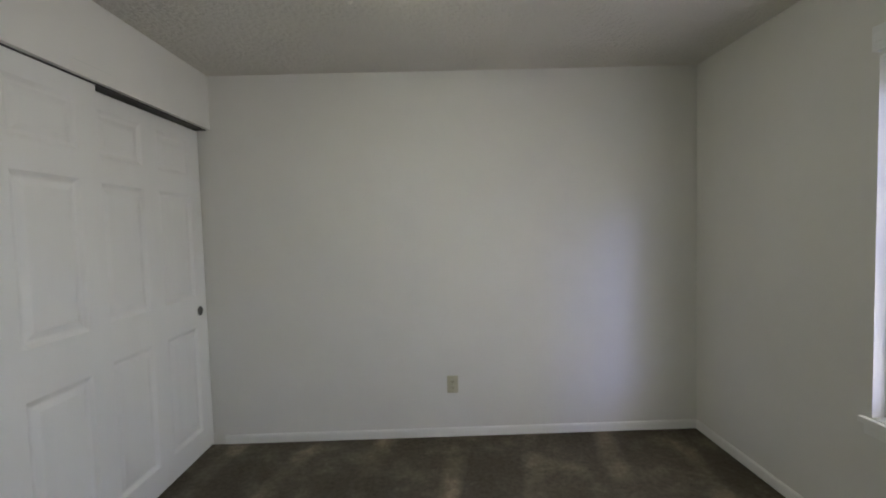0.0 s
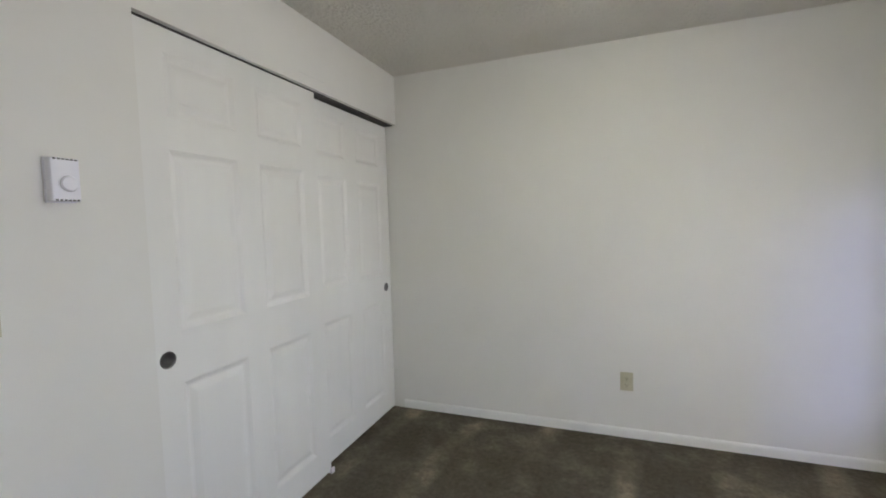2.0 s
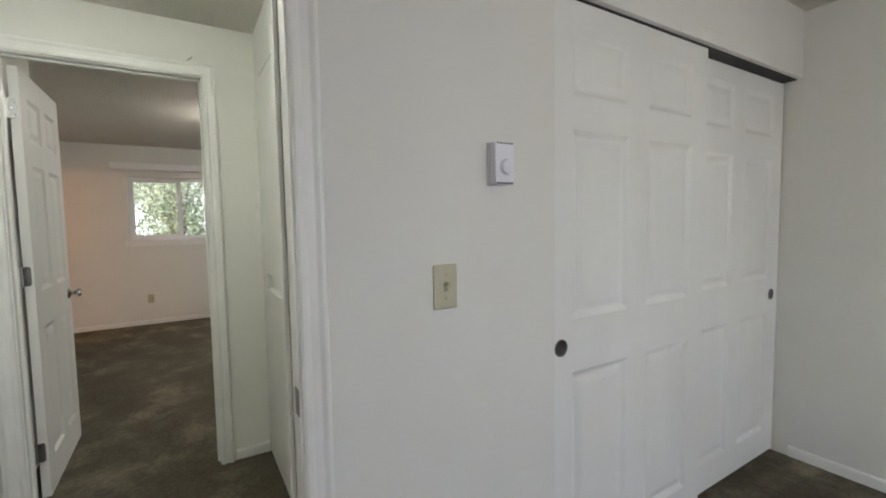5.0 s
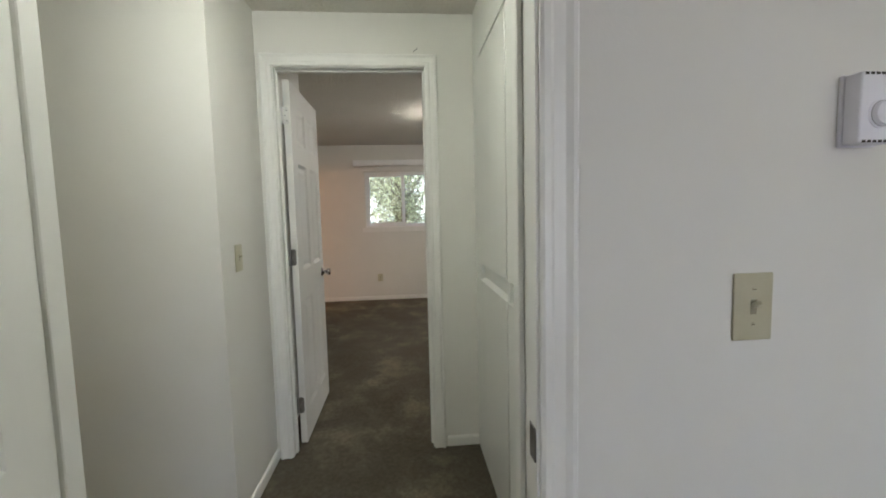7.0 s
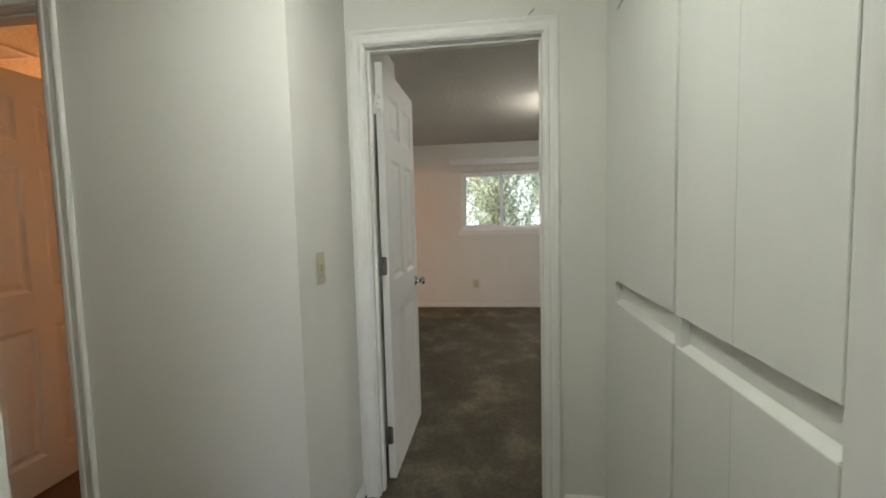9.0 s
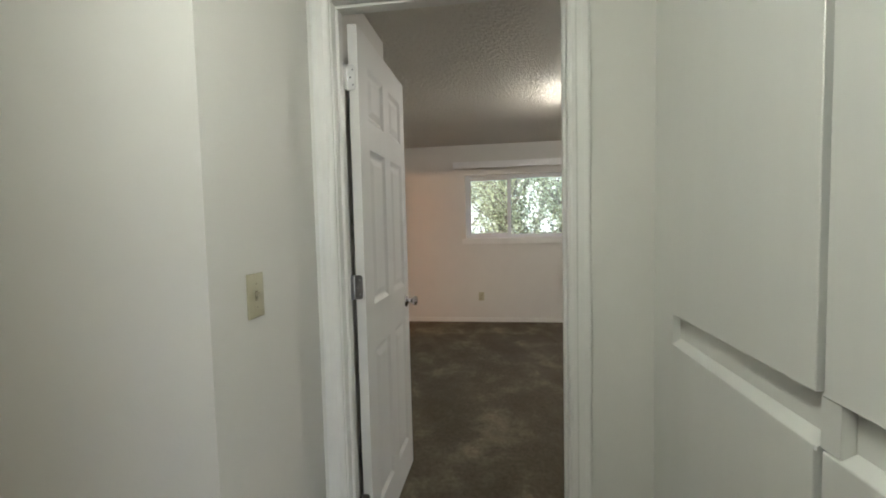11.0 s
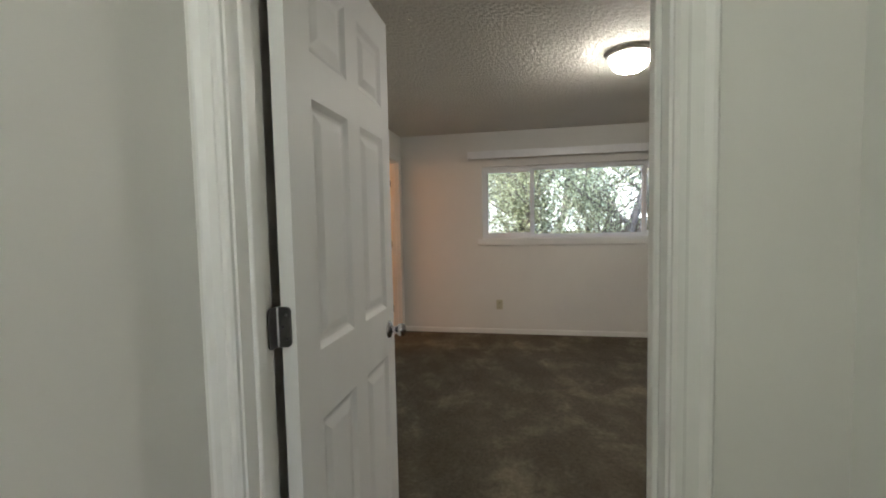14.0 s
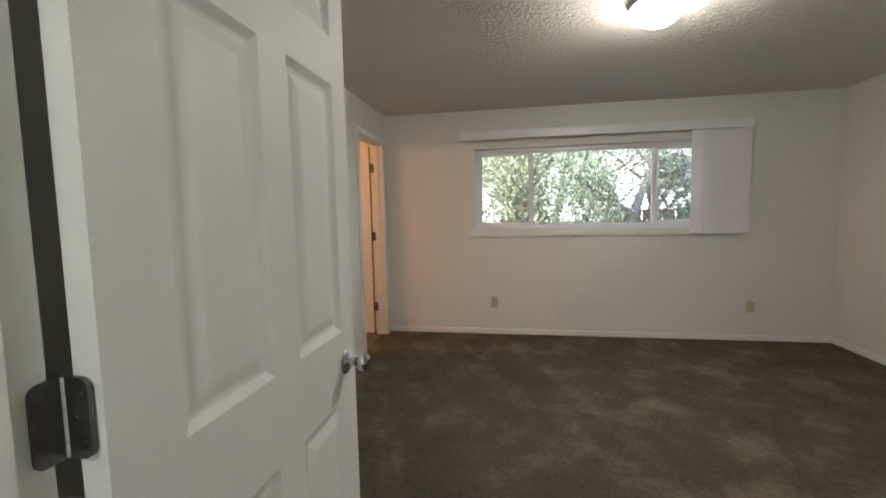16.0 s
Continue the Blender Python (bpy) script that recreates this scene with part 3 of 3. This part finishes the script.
# sloped finger lips between the upper and lower doors
for x0, x1 in ((-3.157, -2.606), (-2.566, -2.066)):
    bm = bmesh.new()
    pts = [(-0.002, 0.953), (0.0205, 0.966), (0.0205, 0.930), (-0.002, 0.945)]
    rings = [[bm.verts.new((cx(x), y, z)) for y, z in pts] for x in (x0 + 0.001, x1 - 0.001)]
    for i in range(4):
        j = (i + 1) % 4
        bm.faces.new((rings[0][i], rings[0][j], rings[1][j], rings[1][i]))
    bm.faces.new(rings[0]), bm.faces.new(rings[1][::-1])
    part("finger_lip", bm, CABINET, cab)

# ---- plates and wall fittings ----


def plate_base(ob, w=0.070, h=0.115):
    bm = bmesh.new()
    box(bm, -w / 2, w / 2, 0.0, 0.0055, -h / 2, h / 2, 0.0025, 3)
    part("plate", bm, ALMOND, ob, smooth=True)


def screw(ob, x, z, mat=ALMOND):
    bm = bmesh.new()
    lathe(bm, [(0.0034, 0.0), (0.003, 0.0011), (0, 0.0014)], 14, Matrix.Translation((x, 0.0054, z)) @ pose(0, 0, 0, -90))
    s = part("screw", bm, mat, ob, smooth=True)
    bm = bmesh.new()
    box(bm, x - 0.0028, x + 0.0028, 0.0067, 0.0071, z - 0.0005, z + 0.0005)
    part("screw_slot", bm, SLOT, s)


def light_switch(origin, normal, up=True):
    ob = thing("light_switch", facing(origin, normal), "almond plastic toggle light switch plate on the wall", "light switch", "toggle switches")
    plate_base(ob)
    bm = bmesh.new()
    box(bm, -0.0055, 0.0055, 0.0050, 0.0058, -0.0125, 0.0125)
    part("switch_slot", bm, TAN, ob)
    bm = bmesh.new()
    box(bm, -0.0045, 0.0045, -0.004, 0.016, -0.004, 0.004, 0.0015, 2)
    t = part("toggle", bm, ALMOND, ob)
    t.matrix_local = Matrix.Translation((0, 0.004, 0.002 if up else -0.002)) @ pose(0, 0, 0, 28 if up else -28)
    screw(ob, 0, 0.030), screw(ob, 0, -0.030)
    return ob


def outlet(origin, normal, label="almond duplex outlet plate low on the wall", mat=ALMOND, single=False):
    ob = thing("wall_outlet", facing(origin, normal), label, "outlet", "wall outlets")
    bm = bmesh.new()
    box(bm, -0.035, 0.035, 0.0, 0.0055, -0.0555, 0.0555, 0.0025, 3)
    part("plate", bm, mat, ob, smooth=True)
    for s in ((0,) if single else (-0.0195, 0.0195)):
        bm = bmesh.new()
        box(bm, -0.0165, 0.0165, 0.004, 0.0075, s - 0.0135, s + 0.0135, 0.0035, 2)
        f = part("receptacle", bm, mat, ob, smooth=True)
        bm = bmesh.new()
        for x in (-0.0065, 0.0065):
            box(bm, x - 0.0012, x + 0.0012, 0.0072, 0.0079, s - 0.002, s + 0.0065)
        box(bm, -0.0025, 0.0025, 0.0072, 0.0079, s - 0.0095, s - 0.0050)
        part("slot", bm, SLOT, f)
    if not single:
        screw(ob, 0, 0.0)
    return ob


light_switch((-1.70, 0.5035, 1.127), (1, 0, 0))
light_switch((-2.930, -0.79, 1.125), (0, 1, 0))
outlet((-0.2445, 2.655, 0.342), (0, -1, 0))
outlet((-7.492, -0.457, 0.340), (1, 0, 0))
outlet((-7.492, 1.962, 0.330), (1, 0, 0), "cream single jack plate low on the wall", ALMOND, True)

th = thing("thermostat", facing((-1.70, 0.677, 1.447), (1, 0, 0)), "white plastic wall thermostat with a round dial", "thermostat")
bm = bmesh.new()
box(bm, -0.033, 0.033, 0.0, 0.008, -0.058, 0.058, 0.002)
part("back_plate", bm, WHITE, th)
bm = bmesh.new()
box(bm, -0.032, 0.032, 0.008, 0.036, -0.056, 0.056, 0.004, 3)
cover = part("cover", bm, WHITE, th, smooth=True)
for k in range(6):
    for z in (-0.0525, 0.0525):
        bm = bmesh.new()
        box(bm, -0.027 + k * 0.0095, -0.0212 + k * 0.0095, 0.030, 0.0366, z - 0.002, z + 0.002)
        part("vent_slot", bm, SLOT, cover)
bm = bmesh.new()
lathe(bm, [(0.0225, 0.0355), (0.0225, 0.038), (0.0195, 0.039), (0.0185, 0.044), (0.017, 0.0455), (0, 0.0457)], 40, Matrix.Translation((0.004 * U, 0, -0.010)) @ pose(0, 0, 0, -90))
part("dial", bm, WHITE, th, smooth=True)
# Grey ring paints the shading round the dial's edge.
bm = bmesh.new()
lathe(bm, [(0.0205, 0.0388), (0.0198, 0.0396), (0.0190, 0.0394)], 40, Matrix.Translation((0.004 * U, 0, -0.010)) @ pose(0, 0, 0, -90))
part("dial_edge_shade", bm, DIAL_SHADE, th, smooth=True)

# bent hook in the plaster above the bedroom doorway
bm = bmesh.new()
for a, b in zip([(0.001, -0.012, -0.016), (0.006, -0.006, 0.0), (0.010, 0.002, 0.006), (0.014, 0.010, 0.010)], [(0.006, -0.006, 0.0), (0.010, 0.002, 0.006), (0.014, 0.010, 0.010), (0.013, 0.014, 0.018)]):
    d = Vector(b) - Vector(a)
    lathe(bm, [(0, 0), (0.0017, 0), (0.0017, d.length), (0, d.length)], 8, Matrix.Translation(a) @ d.to_track_quat("Z", "Y").to_matrix().to_4x4())
hook = tagged(part("wall_hook", bm, NICKEL), "small bent metal hook in the wall above the doorway", "hook")
hook.matrix_world = Matrix.Translation((-3.311, 0.004, 2.121))

# ---- ceiling lamps ----


def dome_lamp(at, glow, label):
    ob = thing("ceiling_lamp", Matrix.Translation(at) @ Matrix.Diagonal((0.91, 0.91, 0.96, 1)), label, "ceiling lamp", "dome ceiling lamps")
    bm = bmesh.new()
    lathe(bm, [(0, 0), (0.158, 0), (0.163, -0.004), (0.162, -0.010), (0.150, -0.017), (0.147, -0.022), (0.148, -0.029), (0.143, -0.034), (0.131, -0.035), (0.126, -0.028), (0, -0.026)], 56)
    part("ring", bm, BRONZE, ob, "satin metal ring", smooth=True)
    bm = bmesh.new()
    prof = [(0.129, -0.0345)] + [(0.129 * math.cos(a) ** 0.8, -0.035 - 0.098 * math.sin(a)) for a in np.linspace(0.1, math.pi / 2, 12)]
    prof[-1] = (0, prof[-1][1])
    lathe(bm, prof, 56)
    part("shade", bm, glow, ob, "glowing white glass dome", smooth=True)
    bm = bmesh.new()
    lathe(bm, [(0, -0.132), (0.012, -0.132), (0.013, -0.136), (0.007, -0.139), (0.008, -0.144), (0.004, -0.148), (0, -0.149)], 20)
    part("finial", bm, BRONZE, ob, smooth=True)
    return ob


dome_lamp((-5.41, 0.470, H), GLOW_2, "lit dome ceiling lamp with satin metal ring")
dome_lamp((-2.20, -0.40, H), GLOW_H, "lit dome ceiling lamp over the hall")
dome_lamp((-0.28, 1.38, H), GLOW_1, "lit dome ceiling lamp in the bedroom")

# ---- windows ----


def window(name, origin, normal, width, height, bars, depth, label):
    """A vinyl slider in its opening; local x across from the opening's low corner, y towards the room, z up from the sill."""
    ob = thing(name, facing(origin, normal), label, "window", kind="structure")
    y0, y1 = -depth, -depth + 0.06
    for a, b, c, d in ((0, width, 0, 0.035), (0, width, height - 0.035, height), (0, 0.035, 0.035, height - 0.035), (width - 0.035, width, 0.035, height - 0.035)):
        bm = bmesh.new()
        box(bm, a, b, y0, y1, c, d, 0.003)
        part("window_frame", bm, VINYL, ob)
    edges = [0.035, *bars, width - 0.035]
    for k, (a, b) in enumerate(zip(edges, edges[1:])):
        sash = k != 1 or len(edges) == 3
        w = 0.034 if sash else 0.014
        ys = y0 + (0.030 if sash else 0.012)
        frame_bm = bmesh.new()
        z0, z1 = 0.035, height - 0.035
        for p in ((a, b, z0, z0 + w), (a, b, z1 - w, z1), (a, a + w, z0 + w, z1 - w), (b - w, b, z0 + w, z1 - w)):
            box(frame_bm, p[0], p[1], ys, ys + 0.022, p[2], p[3], 0.002, 1)
        s = part("sash", frame_bm, VINYL, ob)
        bm = bmesh.new()
        box(bm, a + w - 0.004, b - w + 0.004, ys + 0.008, ys + 0.012, z0 + w - 0.004, z1 - w + 0.004)
        g = part("pane", bm, GLASS, s)
        g.visible_shadow = False
    return ob


def flat_trim(name, boxes, label):
    bm = bmesh.new()
    for b in boxes:
        box(bm, *b, 0.003)
    return tagged(part(name, bm, TRIM), label, "window trim", kind="structure")


if U > 0:
    window("window_1", (1.33, 1.55, 0.57), (-1, 0, 0), 1.30, 1.36, (0.65,), 0.115, "white vinyl bedroom window with bright daylight")
    window("window_2", (-7.492, W2Y0, W2Z0), (1, 0, 0), W2Y1 - W2Y0, W2Z1 - W2Z0, (0.575, 1.745), 0.115, "wide white vinyl slider window onto trees")
else:
    window("window_1", (1.33, 0.25, 0.57), (-1, 0, 0), 1.30, 1.36, (0.65,), 0.115, "white vinyl bedroom window with bright daylight")
    window("window_2", (-7.492, W2Y1, W2Z0), (1, 0, 0), W2Y1 - W2Y0, W2Z1 - W2Z0, (0.570, 1.740), 0.115, "wide white vinyl slider window onto trees")
flat_trim("window_sill", [(1.33 - 0.018, 1.44, 0.21, 1.59, 0.540, 0.564), (1.318, 1.33, 0.23, 1.57, 0.50, 0.540)], "white painted wooden window sill")
flat_trim("window_sill", [(-7.51, -7.474, W2Y0 - 0.05, W2Y1 + 0.05, 1.028, 1.098), (-7.60, -7.492, W2Y0 + 0.001, W2Y1 - 0.001, 1.094, 1.104)], "white painted flat board under the window")


def blind_valance(x0, x1, y0, y1, z0, z1):
    ob = thing("blind_valance", Matrix.Translation(((x0 + x1) / 2, (y0 + y1) / 2, z0)), "white vertical blind valance over the window", "valance")
    hx, hy, h = abs(x1 - x0) / 2, abs(y1 - y0) / 2, z1 - z0
    s = 1 if x1 > x0 else -1
    bm = bmesh.new()
    box(bm, s * hx, s * (hx - 0.006), -hy, hy, 0, h, 0.002)
    part("front_board", bm, VINYL, ob)
    for e in (-1, 1):
        bm = bmesh.new()
        box(bm, -s * hx, s * (hx - 0.006), e * hy, e * (hy - 0.006), 0, h, 0.002)
        part("end_return", bm, VINYL, ob)
    bm = bmesh.new()
    box(bm, -0.02, 0.02, -hy + 0.01, hy - 0.01, 0.030, 0.062, 0.003)
    part("head_rail", bm, VINYL, ob)
    return ob


blind_valance(-7.492, -7.398, -0.790, 1.897, 2.000, 2.083)
blind_valance(1.33, 1.296, 0.24, 1.548, 1.94, 2.03)

vb = thing("vertical_blind", Matrix.Translation((-7.433, 1.632, 1.04)), "pale lilac-grey vertical blind vanes drawn to one side", "blinds")
for k in range(7):
    bm = bmesh.new()
    yc, turn = -0.195 + k * 0.069, radians(5 + 1.2 * math.sin(k * 2.1))
    if k == 0:
        turn = radians(24)
    cols = []
    for i in range(7):
        s = i / 6 * 2 - 1
        u, bow = s * 0.0445, 0.003 * (1 - s * s)
        cols.append((u * math.sin(turn) + bow * math.cos(turn), yc + u * math.cos(turn) - bow * math.sin(turn)))
    front = [[bm.verts.new((x + o, y, z)) for z in (0.0, 0.965)] for x, y in cols for o in (0.0,)]
    back = [[bm.verts.new((x - 0.0012, y, z)) for z in (0.0, 0.965)] for x, y in cols]
    for i in range(6):
        bm.faces.new((front[i][0], front[i + 1][0], front[i + 1][1], front[i][1]))
        bm.faces.new((back[i][0], back[i][1], back[i + 1][1], back[i + 1][0]))
        for e in (0, 1):
            bm.faces.new((front[i][e], front[i + 1][e], back[i + 1][e], back[i][e]))
    for i in (0, 6):
        bm.faces.new((front[i][0], front[i][1], back[i][1], back[i][0]))
    part("vane", bm, BLIND, vb, smooth=True)

# ---- outside ----
bm = bmesh.new()
box(bm, -400, 400, -400, 400, -0.6, -0.45)
tagged(part("ground", bm, SOIL), "garden ground of soil and dry grass", "ground", kind="structure")

# Emissive panel added far off to whiten the gaps between the trees.
glow_panel = bmesh.new()
box(glow_panel, -80.5, -80, -90, 90, -0.45, 34)
tagged(part("backdrop", glow_panel, glow_material("backdrop_glow", (0.97, 1.0, 0.95), 0.55)), "glowing panel added beyond the garden trees for a bright distance", "backdrop", kind="structure")

fence = thing("fence", Matrix.Translation((-13.4, 6.0, -0.45)), "dark weathered wooden board fence behind the trees", "fence")
rng = random.Random(4)
board = bmesh.new()
box(board, -0.01, 0.01, -0.068, 0.068, 0, 1.75, 0.004, 1)
board_me = mesh_from("board", board, FENCEWOOD)
for k in range(60):
    b = new("board", board_me)
    b.parent = fence
    b.matrix_local = pose(rng.uniform(-0.01, 0.01), -4.2 + k * 0.143, rng.uniform(-0.03, 0.02), rng.uniform(-0.6, 0.6), 0, 0)
for z in (0.35, 1.4):
    bm = bmesh.new()
    box(bm, -0.055, -0.012, -4.3, 4.4, z, z + 0.09)
    part("rail", bm, FENCEWOOD, fence)

shed = thing("neighbour_house", Matrix.Translation((-22, 8.9, -0.45)), "pale stucco neighbour house behind the fence", "house")
bm = bmesh.new()
box(bm, -2.5, 2.5, -3.0, 3.0, 0, 2.6)
part("wall", bm, STUCCO, shed)
bm = bmesh.new()
v = [bm.verts.new(p) for p in ((-2.9, -3.4, 2.6), (2.9, -3.4, 2.6), (2.9, 3.4, 2.6), (-2.9, 3.4, 2.6), (0, -3.4, 3.9), (0, 3.4, 3.9))]
for q in ((0, 1, 4), (2, 3, 5), (1, 2, 5, 4), (3, 0, 4, 5), (3, 2, 1, 0)):
    bm.faces.new([v[i] for i in q])
part("roof", bm, FENCEWOOD, shed)


def limb(bm, a, b, ra, rb, steps=8):
    d = b - a
    m = Matrix.Translation(a) @ d.to_track_quat("Z", "Y").to_matrix().to_4x4()
    lathe(bm, [(0, 0), (ra, 0), ((ra + rb) / 2 * 0.96, d.length * 0.5), (rb, d.length), (0, d.length)], steps, m)


def tree(at, height, spread, seed, leaves, mat, label, low=0.15, lean=0.0):
    """A trunk that forks into limbs and twigs, and a crown of single leaves hung in clumps on the twigs."""
    r = random.Random(seed)
    ob = thing("tree", Matrix.Translation(at), label, "tree", "garden trees")
    wood = bmesh.new()
    tips = []

    def grow(a, way, length, radius, level):
        bends, p, q = 3, a, way.normalized()
        for k in range(bends):
            q = (q + Vector((r.uniform(-0.28, 0.28), r.uniform(-0.28, 0.28), r.uniform(-0.05, 0.18)))).normalized()
            e = p + q * length / bends
            r0, r1 = radius * (1 - 0.25 * k / bends), radius * (1 - 0.25 * (k + 1) / bends)
            limb(wood, p, e, r0, r1, 9 if level < 2 else 5)
            if level >= 1:
                tips.append(e)
            if level < 3 and (k > 0 or level > 0):
                for _ in range(2 if level < 2 else 1):
                    side = Vector((r.uniform(-1, 1), r.uniform(-1, 1), r.uniform(-0.1, 0.8))).normalized()
                    grow(e, q * 0.5 + side, length * r.uniform(0.45, 0.7), r1 * 0.55, level + 1)
            p = e
        tips.append(p)
    grow(Vector((0, 0, -0.05)), Vector((lean, lean * 0.5, 1)), height * 0.55, height * 0.014 + 0.022, 0)
    part("trunk", wood, BARK, ob, "forked grey-brown trunk and limbs", smooth=True)
    tips = [t for t in tips if t.z > height * low] or tips
    g = np.random.default_rng(seed)
    tip = np.array([tuple(t) for t in tips])
    c = tip[g.integers(0, len(tip), leaves)] + g.normal(0, spread * 0.14, (leaves, 3)) * np.array([1, 1, 0.8])
    c[:, 2] = np.maximum(c[:, 2], 0.25)
    along = g.normal(0, 1, (leaves, 3))
    along /= np.linalg.norm(along, axis=1)[:, None]
    across = np.cross(along, g.normal(0, 1, (leaves, 3)))
    across /= np.linalg.norm(across, axis=1)[:, None] + 1e-9
    size = g.uniform(0.018, 0.044, (leaves, 1))
    droop = np.cross(along, across) * size * 0.25
    pts = np.stack([c - along * size, c + across * size * 0.42 + droop, c + along * size, c - across * size * 0.42 + droop], 1).reshape(-1, 3)
    i = np.arange(leaves) * 4
    tri = np.concatenate([np.stack([i, i + 1, i + 2], 1), np.stack([i, i + 2, i + 3], 1)])
    me = bpy.data.meshes.new("crown")
    me.from_pydata(pts.tolist(), [], tri.tolist())
    me.materials.append(mat)
    crown = new("crown", me)
    crown.parent = ob
    return ob


tree((-9.9, -1.9, -0.45), 2.5, 1.5, 71, 11000, LEAF_A, "low leafy shrub with thin stems", low=0.05)
tree((-10.1, -0.3, -0.45), 2.3, 1.5, 72, 7000, LEAF_A, "low leafy shrub with thin stems", low=0.05)
tree((-10.6, 1.1, -0.45), 2.4, 1.6, 73, 3040, LEAF_A, "low leafy shrub with thin stems", low=0.05)
tree((-10.4, 2.5, -0.45), 2.2, 1.4, 74, 3800, LEAF_B, "dark leafy shrub by the fence", low=0.05)
tree((-12.9, -1.4, -0.45), 3.0, 1.8, 75, 6500, LEAF_A, "leafy shrub further back", low=0.05)
tree((-13.0, 0.9, -0.45), 3.2, 1.8, 76, 5000, LEAF_A, "leafy shrub further back", low=0.05)
tree((-10.6, -2.1, -0.45), 4.6, 1.7, 11, 13000, LEAF_A, "leafy green garden tree with thin forked stems")
tree((-10.4, -0.42, -0.45), 4.0, 1.9, 5, 11000, LEAF_A, "leafy green garden tree outside the window", lean=0.1)
tree((-11.4, -1.1, -0.45), 5.0, 1.9, 88, 15000, LEAF_A, "leafy green garden tree outside the window")
tree((-10.8, 1.3, -0.45), 4.8, 1.8, 23, 9500, LEAF_A, "leafy green garden tree outside the window")
tree((-11.9, 3.0, -0.45), 4.4, 1.7, 31, 6080, LEAF_B, "dark green bushy tree by the fence", low=0.05)
tree((-12.6, -3.6, -0.45), 5.5, 2.0, 41, 8000, LEAF_A, "leafy green garden tree further back")
tree((-14.8, 0.6, -0.45), 6.0, 2.2, 57, 4560, LEAF_A, "tall leafy tree behind the fence")


vent = thing("ceiling_vent", Matrix.Translation((-3.6, -2.95, H)), "square slatted exhaust vent on the bathroom ceiling", "vent")
bm = bmesh.new()
for x0, x1, y0, y1 in ((-0.13, 0.13, -0.13, -0.105), (-0.13, 0.13, 0.105, 0.13), (-0.13, -0.105, -0.105, 0.105), (0.105, 0.13, -0.105, 0.105)):
    box(bm, x0, x1, y0, y1, -0.014, 0.0)
part("frame", bm, WHITE, vent)
slat = bmesh.new()
box(slat, -0.105, 0.105, -0.006, 0.006, -0.011, -0.007)
slat_me = mesh_from("slat", slat, WHITE)
for k in range(9):
    sl = new("slat", slat_me)
    sl.parent = vent
    sl.matrix_local = pose(0, -0.09 + k * 0.0225, 0, 0)
bm = bmesh.new()
box(bm, -0.105, 0.105, -0.105, 0.105, -0.003, 0.0)
part("backing", bm, SLOT, vent)

bm = bmesh.new()
box(bm, -1.7006, -1.6994, 0.0, 0.20, -0.0010, 0.0010)
scuff = tagged(part("wall_scuff", bm, bpy.data.materials["seam_line"]), "faint thin scratch in the painted closet header", "scratch")
scuff.matrix_world = Matrix.Translation((0, 1.665, 2.036)) @ pose(0, 0, 0, 0.6)
